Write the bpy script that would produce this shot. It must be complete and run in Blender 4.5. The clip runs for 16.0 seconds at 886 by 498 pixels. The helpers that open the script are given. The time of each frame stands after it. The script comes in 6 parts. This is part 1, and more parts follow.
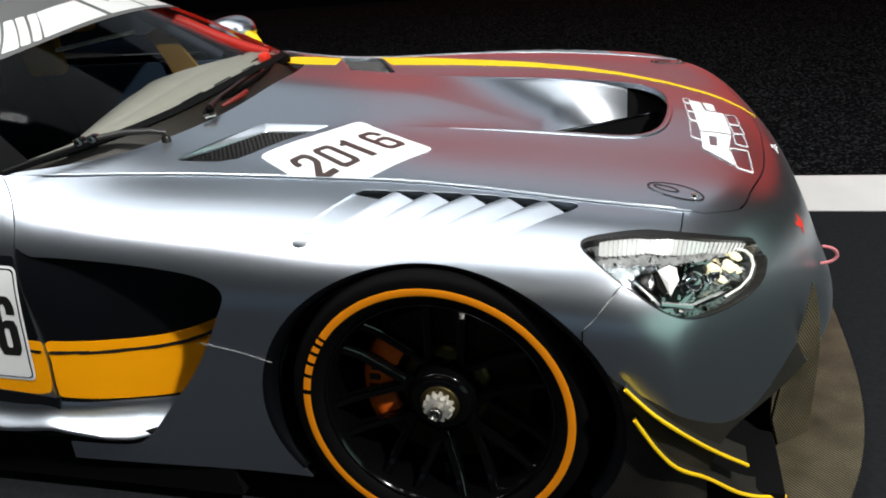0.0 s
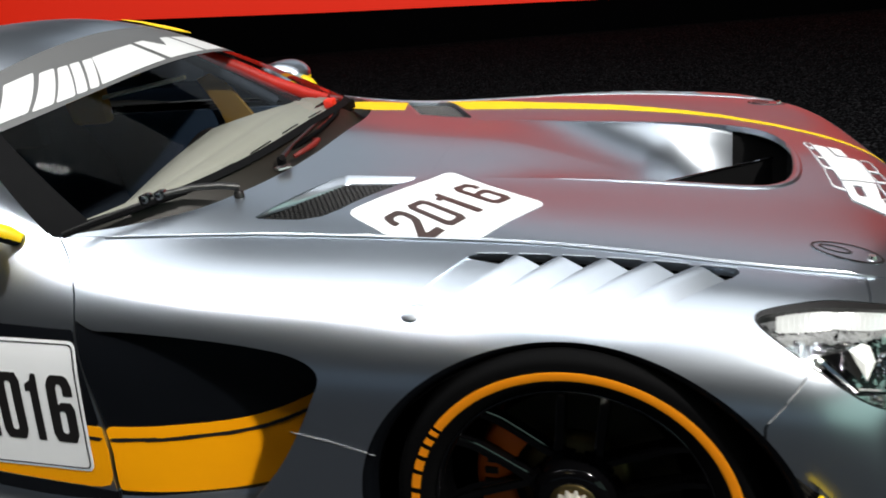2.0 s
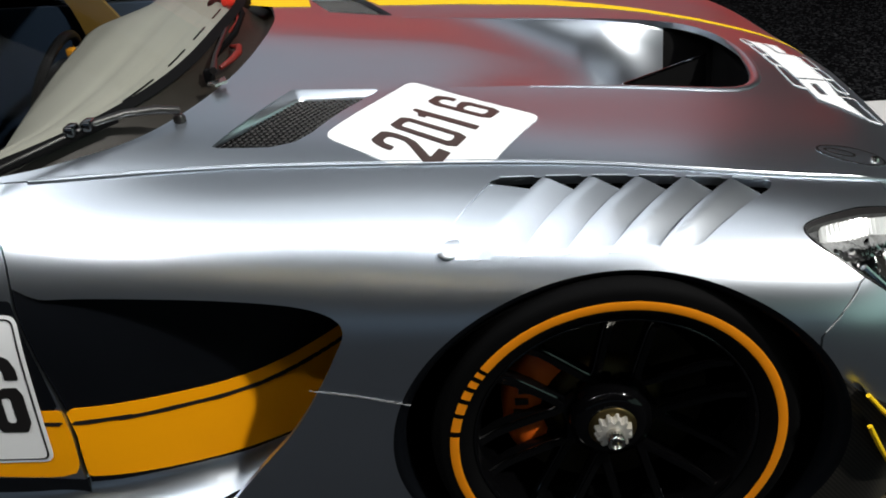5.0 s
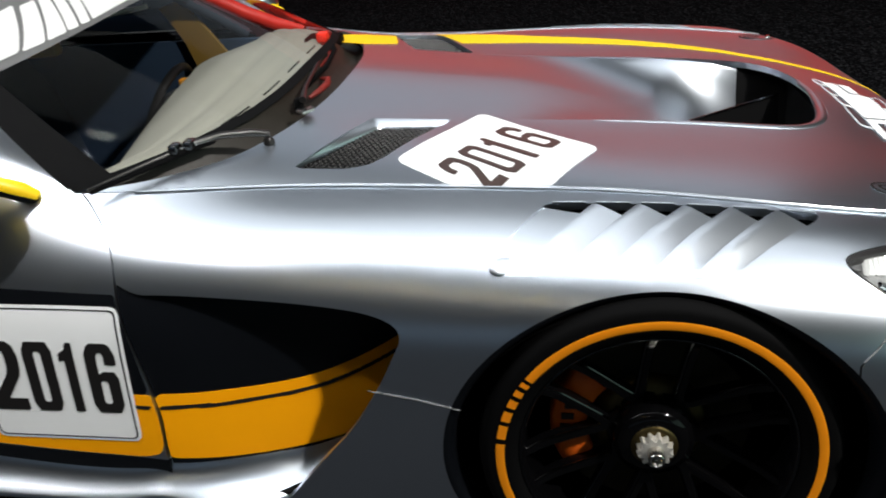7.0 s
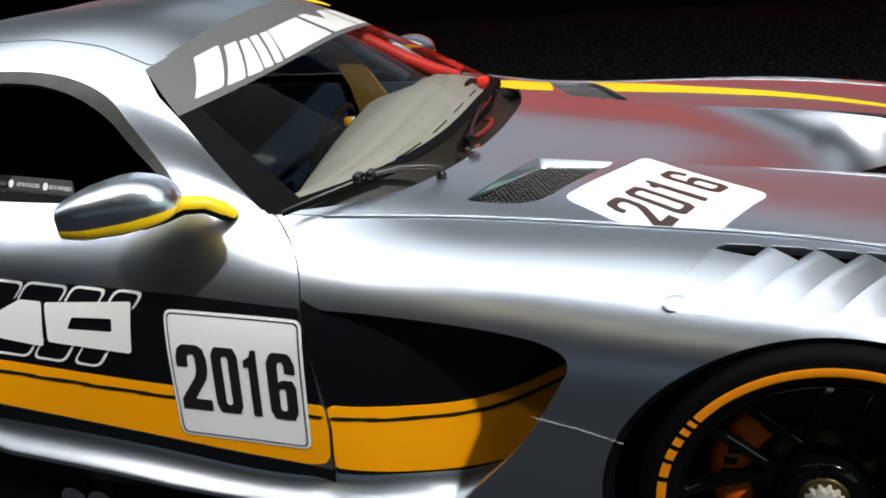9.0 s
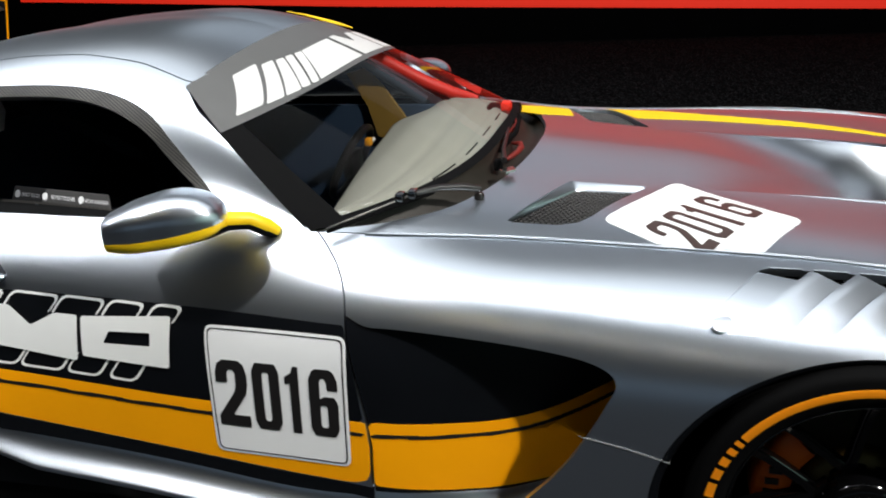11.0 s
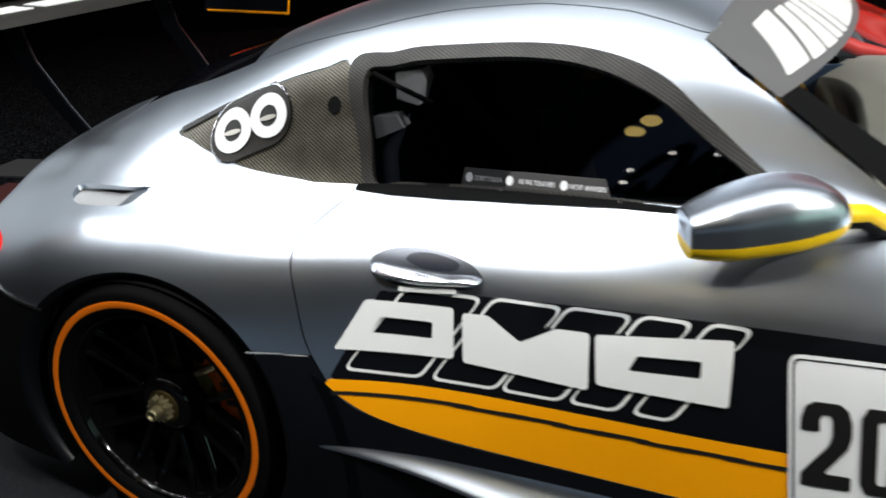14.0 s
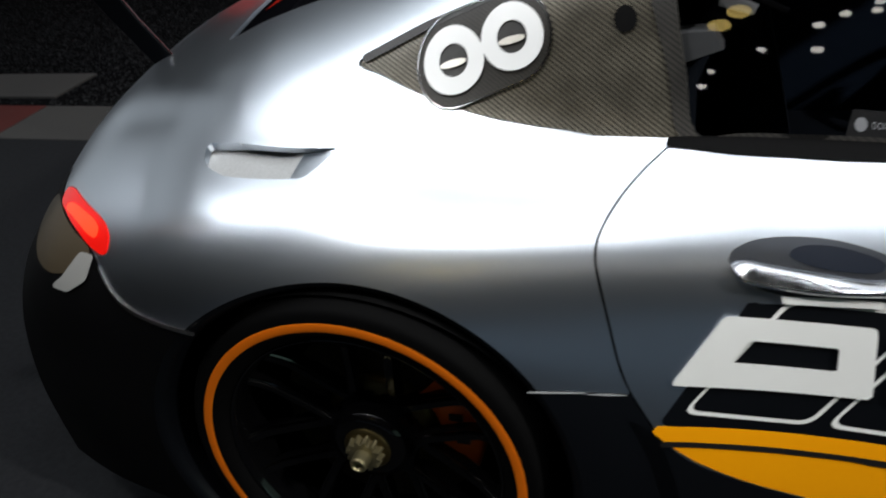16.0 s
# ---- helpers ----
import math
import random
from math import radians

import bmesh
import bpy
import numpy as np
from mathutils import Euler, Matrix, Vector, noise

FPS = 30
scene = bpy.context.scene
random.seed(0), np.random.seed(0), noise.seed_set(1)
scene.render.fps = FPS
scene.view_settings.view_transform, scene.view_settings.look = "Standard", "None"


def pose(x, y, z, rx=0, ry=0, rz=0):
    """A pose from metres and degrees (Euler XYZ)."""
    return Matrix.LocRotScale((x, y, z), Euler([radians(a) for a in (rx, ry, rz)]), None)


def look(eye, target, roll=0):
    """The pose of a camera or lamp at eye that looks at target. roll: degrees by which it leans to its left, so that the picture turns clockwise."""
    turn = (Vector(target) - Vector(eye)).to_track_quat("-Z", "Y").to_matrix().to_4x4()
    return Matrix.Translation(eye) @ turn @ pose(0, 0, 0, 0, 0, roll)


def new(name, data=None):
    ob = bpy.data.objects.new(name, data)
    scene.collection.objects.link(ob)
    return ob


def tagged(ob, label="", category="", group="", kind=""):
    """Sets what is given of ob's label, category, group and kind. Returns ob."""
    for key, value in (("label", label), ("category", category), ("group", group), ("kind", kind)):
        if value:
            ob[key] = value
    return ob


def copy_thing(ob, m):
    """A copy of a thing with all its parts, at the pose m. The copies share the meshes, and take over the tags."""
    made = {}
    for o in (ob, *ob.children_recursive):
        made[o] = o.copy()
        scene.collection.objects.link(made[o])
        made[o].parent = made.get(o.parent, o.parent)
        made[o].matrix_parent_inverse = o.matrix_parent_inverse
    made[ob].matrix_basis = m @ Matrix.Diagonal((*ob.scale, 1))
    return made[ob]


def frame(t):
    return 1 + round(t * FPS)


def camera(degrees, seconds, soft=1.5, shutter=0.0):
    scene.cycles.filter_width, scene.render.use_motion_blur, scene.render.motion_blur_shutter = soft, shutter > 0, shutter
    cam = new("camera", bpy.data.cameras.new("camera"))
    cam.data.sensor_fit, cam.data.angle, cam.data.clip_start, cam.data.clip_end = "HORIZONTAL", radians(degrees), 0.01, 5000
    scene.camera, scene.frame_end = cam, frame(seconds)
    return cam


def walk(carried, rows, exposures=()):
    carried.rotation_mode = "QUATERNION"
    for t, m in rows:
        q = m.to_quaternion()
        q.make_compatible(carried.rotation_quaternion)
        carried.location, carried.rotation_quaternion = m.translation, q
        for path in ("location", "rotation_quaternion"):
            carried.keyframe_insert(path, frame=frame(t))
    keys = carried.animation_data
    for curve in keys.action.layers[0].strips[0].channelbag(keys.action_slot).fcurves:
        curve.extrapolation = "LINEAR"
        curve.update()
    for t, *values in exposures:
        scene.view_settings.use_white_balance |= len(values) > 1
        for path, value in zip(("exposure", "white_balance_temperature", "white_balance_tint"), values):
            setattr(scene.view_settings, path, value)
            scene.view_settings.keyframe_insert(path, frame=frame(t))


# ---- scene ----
cam = camera(58.7, 16.0, soft=1.8, shutter=0.5)
PATH = [
    (0, (0.422, -2.199, 1.325), (-0.087, -0.455, 0.489), -6.01),
    (0.5, (0.391, -2.179, 1.322), (-0.132, -0.428, 0.510), -6.21),
    (1, (0.344, -2.141, 1.315), (-0.196, -0.382, 0.532), -6.22),
    (1.5, (0.276, -2.089, 1.307), (-0.284, -0.324, 0.552), -6.42),
    (2, (0.158, -2.028, 1.303), (-0.383, -0.249, 0.566), -6.71),
    (2.5, (0.046, -1.965, 1.294), (-0.484, -0.207, 0.499), -6.91),
    (3, (-0.064, -1.924, 1.299), (-0.519, -0.216, 0.363), -7.09),
    (3.5, (-0.163, -1.916, 1.326), (-0.473, -0.203, 0.341), -5.80),
    (4, (-0.221, -1.919, 1.340), (-0.370, -0.207, 0.316), -4.30),
    (4.2, (-0.249, -1.919, 1.337), (-0.318, -0.207, 0.306), -3.45),
    (6.3, (-0.208, -1.985, 1.358), (-0.253, -0.264, 0.340), -4.03),
    (6.5, (-0.187, -2.000, 1.348), (-0.317, -0.262, 0.365), -4.58),
    (7, (-0.174, -2.033, 1.361), (-0.457, -0.287, 0.428), -5.08),
    (7.5, (-0.195, -2.059, 1.378), (-0.587, -0.316, 0.479), -4.84),
    (8, (-0.235, -2.071, 1.379), (-0.713, -0.332, 0.514), -4.99),
    (8.5, (-0.264, -2.094, 1.371), (-0.801, -0.357, 0.539), -5.42),
    (8.7, (-0.271, -2.108, 1.365), (-0.823, -0.367, 0.550), -5.53),
    (11, (-0.404, -2.180, 1.374), (-0.903, -0.393, 0.628), -3.69),
    (11.5, (-0.482, -2.205, 1.348), (-1.061, -0.422, 0.651), -3.73),
    (12, (-0.578, -2.182, 1.349), (-1.270, -0.441, 0.648), -4.09),
    (12.5, (-0.747, -2.155, 1.367), (-1.504, -0.457, 0.630), -4.54),
    (13, (-0.920, -2.141, 1.368), (-1.711, -0.473, 0.599), -5.66),
    (13.5, (-1.148, -2.144, 1.338), (-1.906, -0.454, 0.584), -5.34),
    (14, (-1.358, -2.058, 1.335), (-2.108, -0.379, 0.548), -6.34),
    (14.5, (-1.574, -1.969, 1.333), (-2.311, -0.293, 0.529), -7.14),
    (15, (-1.798, -1.888, 1.345), (-2.472, -0.221, 0.469), -7.31),
    (15.5, (-1.951, -1.798, 1.317), (-2.629, -0.166, 0.381), -8.13),
    (16, (-2.115, -1.748, 1.323), (-2.728, -0.162, 0.270), -7.82),
]
walk(cam, [(t, look(eye, target, roll)) for t, eye, target, roll in PATH],
     exposures=[(0, -0.12), (2, -0.05), (3, -0.35), (4, -0.45), (6.5, -0.2), (8.5, -0.14), (12, -0.12), (14, -0.06), (15, -0.2), (16, -0.42)])

# ---- world and light ----
world = bpy.data.worlds.new("hall")
scene.world = world
world.use_nodes = True
world.node_tree.nodes["Background"].inputs[0].default_value = (0.55, 0.62, 0.8, 1)
world.node_tree.nodes["Background"].inputs[1].default_value = 0.006


def area(name, eye, target, sx, sy, watts, colour=(1, 1, 1)):
    d = bpy.data.lights.new(name, "AREA")
    d.shape, d.size, d.size_y, d.energy, d.color = ("RECTANGLE" if sx > 1 else "DISK"), sx, sy, watts, colour
    ob = new(name, d)
    ob.matrix_world = look(eye, target)
    return ob


for row, watts in ((-0.1, 4.5), (-0.8, 7.5), (-1.5, 7.5), (-2.2, 1.6)):
    for k in range(11):
        lx = 1.9 - 0.88 * k
        area("truss_lamp", (lx, row, 4.4), (lx, row + 0.1, 0), 0.26, 0.26, watts * (0.5 if lx > 0.9 else 1.0 if lx > -3.6 else 1.2), (0.94, 0.975, 1.0))
# Broad unseen fill, added to whiten the tops of the fenders.
area("fill_strip", (-1.6, 0.95, 4.4), (-1.6, 0.95, 0), 8.0, 1.9, 66, (0.94, 0.975, 1.0))
# Unseen fill, added to lighten the rear bodywork.
area("rear_fill", (-10.0, 1.2, 4.4), (-3.0, 0.0, 0.8), 5.0, 9.0, 75, (0.90, 0.96, 1.0))
area("key_spot", (3.0, -2.3, 4.3), (-0.8, -0.9, 0.5), 0.22, 0.22, 330, (1.0, 0.97, 0.92))
area("side_spot", (-3.1, -2.2, 4.4), (-1.2, -0.9, 0.6), 0.16, 0.16, 66, (1.0, 0.985, 0.96))
# Unseen dim fill, added to lift the hood.
area("far_fill", (-1.0, 5.6, 4.2), (-1.0, 0.0, 0.8), 8.0, 2.2, 30, (0.80, 0.90, 1.0))


# ---- materials ----
def material(name, colour, rough=0.5, metal=0.0, spread=0.0, scale=30.0, bump=0.0, bump_scale=200.0, coat=0.0, glow=None, clear=0.0, ior=1.45, spec=0.5):
    m = bpy.data.materials.new(name)
    m.use_nodes = True
    nt = m.node_tree
    b = nt.nodes["Principled BSDF"]
    b.inputs["Base Color"].default_value = (*colour, 1)
    b.inputs["Roughness"].default_value = rough
    b.inputs["Metallic"].default_value = metal
    b.inputs["Specular IOR Level"].default_value = spec
    b.inputs["Coat Weight"].default_value = coat
    b.inputs["Transmission Weight"].default_value = clear
    b.inputs["IOR"].default_value = ior
    tc = nt.nodes.new("ShaderNodeTexCoord")
    if spread:
        tex = nt.nodes.new("ShaderNodeTexNoise")
        tex.inputs["Scale"].default_value, tex.inputs["Detail"].default_value = scale, 6
        nt.links.new(tc.outputs["Object"], tex.inputs["Vector"])
        ramp = nt.nodes.new("ShaderNodeMapRange")
        ramp.inputs["To Min"].default_value, ramp.inputs["To Max"].default_value = 1 - spread, 1 + spread
        nt.links.new(tex.outputs["Fac"], ramp.inputs["Value"])
        mix = nt.nodes.new("ShaderNodeVectorMath")
        mix.operation = "SCALE"
        mix.inputs[0].default_value = colour
        nt.links.new(ramp.outputs["Result"], mix.inputs["Scale"])
        nt.links.new(mix.outputs["Vector"], b.inputs["Base Color"])
        rr = nt.nodes.new("ShaderNodeMapRange")
        rr.inputs["To Min"].default_value, rr.inputs["To Max"].default_value = rough * (1 - spread * 0.5), min(1, rough * (1 + spread * 0.5))
        nt.links.new(tex.outputs["Fac"], rr.inputs["Value"])
        nt.links.new(rr.outputs["Result"], b.inputs["Roughness"])
    if bump:
        t2 = nt.nodes.new("ShaderNodeTexNoise")
        t2.inputs["Scale"].default_value, t2.inputs["Detail"].default_value = bump_scale, 3
        nt.links.new(tc.outputs["Object"], t2.inputs["Vector"])
        bp = nt.nodes.new("ShaderNodeBump")
        bp.inputs["Strength"].default_value, bp.inputs["Distance"].default_value = bump, 0.002
        nt.links.new(t2.outputs["Fac"], bp.inputs["Height"])
        nt.links.new(bp.outputs["Normal"], b.inputs["Normal"])
    if glow:
        b.inputs["Emission Color"].default_value = (*glow[:3], 1)
        b.inputs["Emission Strength"].default_value = glow[3]
    return m


def carbon(name, dark, light, size, rough=0.45, metal=0.0):
    """Woven carbon fibre: a fine diagonal twill of two greys."""
    m = material(name, dark, rough, metal, spec=0.4)
    nt = m.node_tree
    tc, wave, grain = (nt.nodes.new("ShaderNode" + k) for k in ("TexCoord", "TexWave", "TexNoise"))
    wave.wave_type, wave.bands_direction = "BANDS", "DIAGONAL"
    wave.inputs["Scale"].default_value, wave.inputs["Distortion"].default_value = 0.444 / size, 0.3
    grain.inputs["Scale"].default_value = 14
    ramp, mix, fade = nt.nodes.new("ShaderNodeMapRange"), nt.nodes.new("ShaderNodeMix"), nt.nodes.new("ShaderNodeMath")
    ramp.inputs["From Min"].default_value, ramp.inputs["From Max"].default_value = 0.25, 0.75
    nt.links.new(tc.outputs["Object"], wave.inputs["Vector"])
    nt.links.new(tc.outputs["Object"], grain.inputs["Vector"])
    nt.links.new(wave.outputs["Fac"], ramp.inputs["Value"])
    fade.operation = "MULTIPLY"
    nt.links.new(ramp.outputs["Result"], fade.inputs[0])
    nt.links.new(grain.outputs["Fac"], fade.inputs[1])
    mix.data_type = "RGBA"
    mix.inputs[6].default_value, mix.inputs[7].default_value = (*dark, 1), (*(1.6 * c for c in light), 1)
    nt.links.new(fade.outputs[0], mix.inputs[0])
    nt.links.new(mix.outputs[2], nt.nodes["Principled BSDF"].inputs["Base Color"])
    return m


SILVER = material("satin_silver_paint", (0.63, 0.685, 0.755), 0.295, 1.0, 0.025, 9, 0.03, 900, spec=0.3)
BLACK = material("satin_black_vinyl", (0.003, 0.0036, 0.005), 0.38, 0.0, 0.15, 12, spec=0.22)
YELLOW = material("yellow_vinyl", (0.96, 0.37, 0.002), 0.40, 0.0, 0.05, 8, spec=0.15)
LIME = material("bright_yellow_vinyl", (0.93, 0.60, 0.008), 0.4, 0.0, 0.05, 8)
WHITE = material("white_vinyl", (0.82, 0.83, 0.84), 0.4, 0.0, 0.03, 15)
INK = material("black_ink", (0.012, 0.011, 0.011), 0.33, 0.0, 0.1, 20)
# Browner copy of the black ink; glare is put into its colour.
GLARE_INK = material("black_ink_with_glare", (0.050, 0.032, 0.028), 0.36, 0.0, 0.1, 20)
OFFWHITE = material("grey_white_vinyl", (0.80, 0.81, 0.80), 0.42, 0.0, 0.05, 12)
DARK = material("black_underside", (0.0022, 0.0022, 0.0025), 0.8, 0.0, 0.2, 20, spec=0.12)
RUBBER = material("tyre_rubber", (0.0028, 0.0028, 0.003), 0.75, 0.0, 0.2, 40, 0.1, 300, spec=0.06)
RING = material("orange_yellow_tyre_paint", (0.86, 0.27, 0.004), 0.55, 0.0, 0.08, 30, spec=0.3)
RIM = material("gloss_black_rim", (0.0020, 0.0020, 0.0023), 0.10, 0.0, 0.1, 20, coat=0.15, spec=0.22)
STEEL = material("bright_steel", (0.62, 0.60, 0.56), 0.22, 1.0, 0.1, 60)
BRONZE = material("dull_bronze", (0.10, 0.075, 0.03), 0.4, 0.9, 0.2, 60)
ORANGE = material("orange_caliper_paint", (0.75, 0.13, 0.01), 0.35, 0.0, 0.1, 30)
EDGE = material("polished_dark_edge", (0.30, 0.30, 0.31), 0.16, 1.0, 0.1, 40)
# Brighter metal that stands in for highlights on the gloss black wheel.
EDGE_GLINT = material("edge_highlight", (0.075, 0.075, 0.078), 0.14, 1.0, 0.1, 40)
COWL_BROWN = material("brown_cowl_plastic", (0.013, 0.010, 0.006), 0.55, 0.0, 0.3, 18)
CHROME = material("chrome", (0.75, 0.76, 0.78), 0.08, 1.0)
CARBON = carbon("carbon_fibre", (0.007, 0.0065, 0.006), (0.030, 0.027, 0.022), 0.0068)
CARBON_BROWN = carbon("clear_coated_carbon", (0.016, 0.013, 0.008), (0.14, 0.120, 0.076), 0.0068, 0.36)
CARBON_TRIM = carbon("dark_trim_carbon", (0.008, 0.008, 0.008), (0.052, 0.048, 0.042), 0.0078)
QUARTER = carbon("clear_coated_quarter_carbon", (0.020, 0.018, 0.014), (0.17, 0.157, 0.125), 0.0078, 0.30, 0.35)
GLASS_DARK = material("tinted_side_glass", (0.003, 0.003, 0.004), 0.03, 0.0)
BAND_GREY = material("pale_grey_film", (0.62, 0.62, 0.61), 0.45, 0.0, 0.05, 15)
BANNER = material("grey_banner_film", (0.10, 0.10, 0.10), 0.45, 0.0, 0.08, 12)
DASH = material("beige_dash_cover", (0.26, 0.245, 0.205), 0.8, 0.0, 0.08, 10)
SEAT = material("dark_blue_seat_cloth", (0.010, 0.016, 0.027), 0.8, 0.0, 0.2, 20)
NAVY = material("navy_cabin_lining", (0.022, 0.042, 0.078), 0.7, 0.0, 0.3, 5)
CAGE = material("grey_roll_cage_paint", (0.35, 0.36, 0.37), 0.4)
AMBER = material("ochre_padding", (0.22, 0.125, 0.02), 0.7, 0.0, 0.1, 20)
RED = material("red_plastic", (0.75, 0.03, 0.015), 0.4)
LAMP_RED = material("red_tail_lamp", (0.5, 0.004, 0.003), 0.2, 0, .2, 30, glow=(1, 0.012, 0.006, 0.55))
NUT = material("bright_wheel_nut", (0.80, 0.78, 0.72), 0.38, 0.7, 0.1, 60)
GLASS = bpy.data.materials.new("clear_glass")
GLASS.use_nodes = True
_n = GLASS.node_tree
_n.nodes.remove(_n.nodes["Principled BSDF"])
_t, _g, _m, _f = (_n.nodes.new("ShaderNode" + k) for k in ("BsdfTransparent", "BsdfGlossy", "MixShader", "Fresnel"))
_t.inputs[0].default_value, _g.inputs["Roughness"].default_value, _f.inputs[0].default_value = (0.86, 0.9, 0.9, 1), 0.02, 1.14
_n.links.new(_f.outputs[0], _m.inputs[0])
_n.links.new(_t.outputs[0], _m.inputs[1])
_n.links.new(_g.outputs[0], _m.inputs[2])
_n.links.new(_m.outputs[0], _n.nodes["Material Output"].inputs[0])

# body surface
def spline(xs, ys, q):
    """Natural cubic spline through (xs, ys) at q; ys may have several columns."""
    xs, ys, q = np.asarray(xs, float), np.asarray(ys, float), np.asarray(q, float)
    n, h = len(xs), np.diff(xs)
    a, r = np.eye(n), np.zeros_like(ys)
    for i in range(1, n - 1):
        a[i, i - 1:i + 2] = h[i - 1], 2 * (h[i - 1] + h[i]), h[i]
        r[i] = 6 * ((ys[i + 1] - ys[i]) / h[i] - (ys[i] - ys[i - 1]) / h[i - 1])
    m = np.linalg.solve(a, r)
    i = np.clip(np.searchsorted(xs, q) - 1, 0, n - 2)
    hh = h[i]
    t0, t1 = xs[i + 1] - q, q - xs[i]
    if ys.ndim > 1:
        hh, t0, t1 = (v[..., None] for v in (hh, t0, t1))
    return (m[i] * t0**3 + m[i + 1] * t1**3) / (6 * hh) + (ys[i] / hh - m[i] * hh / 6) * t0 + (ys[i + 1] / hh - m[i + 1] * hh / 6) * t1


def soften(rows, sigma):
    """Blur samples along the first axis; the ends stay."""
    n = int(3 * sigma) + 1
    w = np.exp(-0.5 * (np.arange(-n, n + 1) / sigma) ** 2)
    w /= w.sum()
    pad = np.concatenate([2 * rows[:1] - rows[n:0:-1], rows, 2 * rows[-1:] - rows[-2:-n - 2:-1]])
    return np.stack([np.convolve(c, w, "valid") for c in pad.reshape(len(pad), -1).T], 1).reshape(rows.shape)


# Cross-sections of the side: half width and height of six lines from the sill up to the hood's edge or the belt line.
SIDE = [
    (0.885, .880, .14, .880, .18, .870, .220, .850, .250, .810, .270, .600, .280),
    (0.845, .905, .14, .915, .23, .915, .310, .900, .370, .845, .420, .620, .440),
    (0.74, .930, .14, .945, .28, .940, .400, .925, .500, .850, .580, .660, .628),
    (0.52, .945, .14, .960, .32, .955, .465, .930, .590, .845, .668, .690, .698),
    (0.25, .950, .14, .965, .34, .960, .505, .930, .625, .845, .696, .695, .724),
    (0.00, .950, .14, .965, .34, .960, .525, .925, .650, .840, .714, .672, .746),
    (-.35, .930, .14, .940, .32, .930, .505, .900, .622, .830, .703, .648, .756),
    (-.75, .940, .14, .935, .32, .912, .500, .885, .622, .825, .712, .648, .767),
    (-1.1, .945, .14, .930, .32, .903, .485, .872, .615, .820, .710, .732, .797),
    (-1.6, .945, .14, .925, .32, .900, .485, .868, .605, .820, .705, .697, .817),
    (-2.1, .950, .14, .940, .34, .907, .485, .865, .605, .810, .713, .655, .815),
    (-2.4, .965, .14, .965, .36, .940, .525, .900, .645, .825, .742, .675, .826),
    (-2.65, .965, .14, .970, .36, .955, .545, .925, .668, .845, .760, .712, .826),
    (-2.95, .960, .14, .965, .36, .950, .525, .920, .650, .840, .742, .690, .808),
    (-3.14, .930, .14, .945, .36, .925, .505, .895, .622, .815, .712, .655, .783),
    (-3.28, .910, .14, .925, .36, .905, .490, .875, .605, .795, .692, .635, .760),
    (-3.45, .860, .14, .870, .33, .855, .430, .820, .510, .740, .580, .590, .630),
]
# The hood: two more lines and the middle.
HOOD = [
    (0.885, 0.32, 0.284, 0, 0.286), (0.845, 0.32, 0.446, 0, 0.45), (0.74, 0.33, 0.628, 0, 0.636), (0.52, 0.33, 0.698, 0, 0.708), (0.25, 0.32, 0.729, 0, 0.74), (0, 0.31, 0.748, 0, 0.763), (-0.35, 0.3, 0.769, 0, 0.787), (-0.75, 0.28, 0.809, 0, 0.831), (-1.1, 0.28, 0.842, 0, 0.866),
]
# The cabin: side glass, roof rail, roof.
CABIN = [
    (-1.1, .72, .81, .70, .835, .60, .855, 0, .88),
    (-1.35, .665, .885, .61, .975, .51, 1.03, 0, 1.085),
    (-1.6, .635, .928, .565, 1.037, .46, 1.115, 0, 1.176),
    (-1.9, .620, .938, .550, 1.062, .44, 1.140, 0, 1.184),
    (-2.2, .605, .930, .540, 1.048, .42, 1.125, 0, 1.157),
    (-2.45, .615, .910, .550, .995, .42, 1.070, 0, 1.100),
    (-2.65, .635, .885, .555, .945, .41, 1.010, 0, 1.050),
    (-2.95, .615, .840, .520, .885, .38, .930, 0, .975),
    (-3.14, .580, .802, .495, .828, .355, .856, 0, .885),
    (-3.28, .560, .779, .480, .804, .345, .828, 0, .855),
    (-3.45, .530, .645, .455, .655, .340, .665, 0, .670),
]


def bow(x, w):
    """The plan of the nose and the tail is rounded: towards the sides it falls back."""
    f = np.clip((x - 0.10) / 0.80, 0, 1)
    b = np.clip((-2.75 - x) / 0.70, 0, 1)
    return x - 0.43 * f * f * np.abs(w / 0.95) ** 2.6 + 0.11 * b * b * np.abs(w / 0.9) ** 3


def along(rows, x, sigma=7):
    t = np.array(sorted(rows), float)
    fine = np.arange(t[0, 0], t[-1, 0] + 1e-6, 0.01)
    cols = soften(spline(t[:, 0], t[:, 1:], fine), sigma)
    return np.stack([np.interp(x, fine, c) for c in cols.T], 1)


def loft(x, ctrl, ks, lo, hi):
    """Points of the sections at x: ctrl (n, lines, 2), from line lo to line hi, ks of them."""
    n = ctrl.shape[1]
    d = np.linalg.norm(np.diff(ctrl, axis=1), axis=2).mean(0)
    u = np.r_[0, np.cumsum(d)]
    q = np.linspace(u[lo], u[hi], ks)
    out = spline(u, ctrl.transpose(1, 0, 2).reshape(n, -1), q).reshape(ks, len(x), 2).transpose(1, 0, 2)
    w, z = out[..., 0], out[..., 1]
    xx = bow(x[:, None] + 0 * w, w)
    return np.stack([xx, -w, z], -1)


def merged(x, plain, full):
    """Plain sections as far as the quarter window; from there on the side flows into the roof without a crease."""
    s = np.clip((-2.02 - x) / 0.38, 0, 1)[:, None, None]
    s = s * s * (3 - 2 * s)
    return plain * (1 - s) + full * s


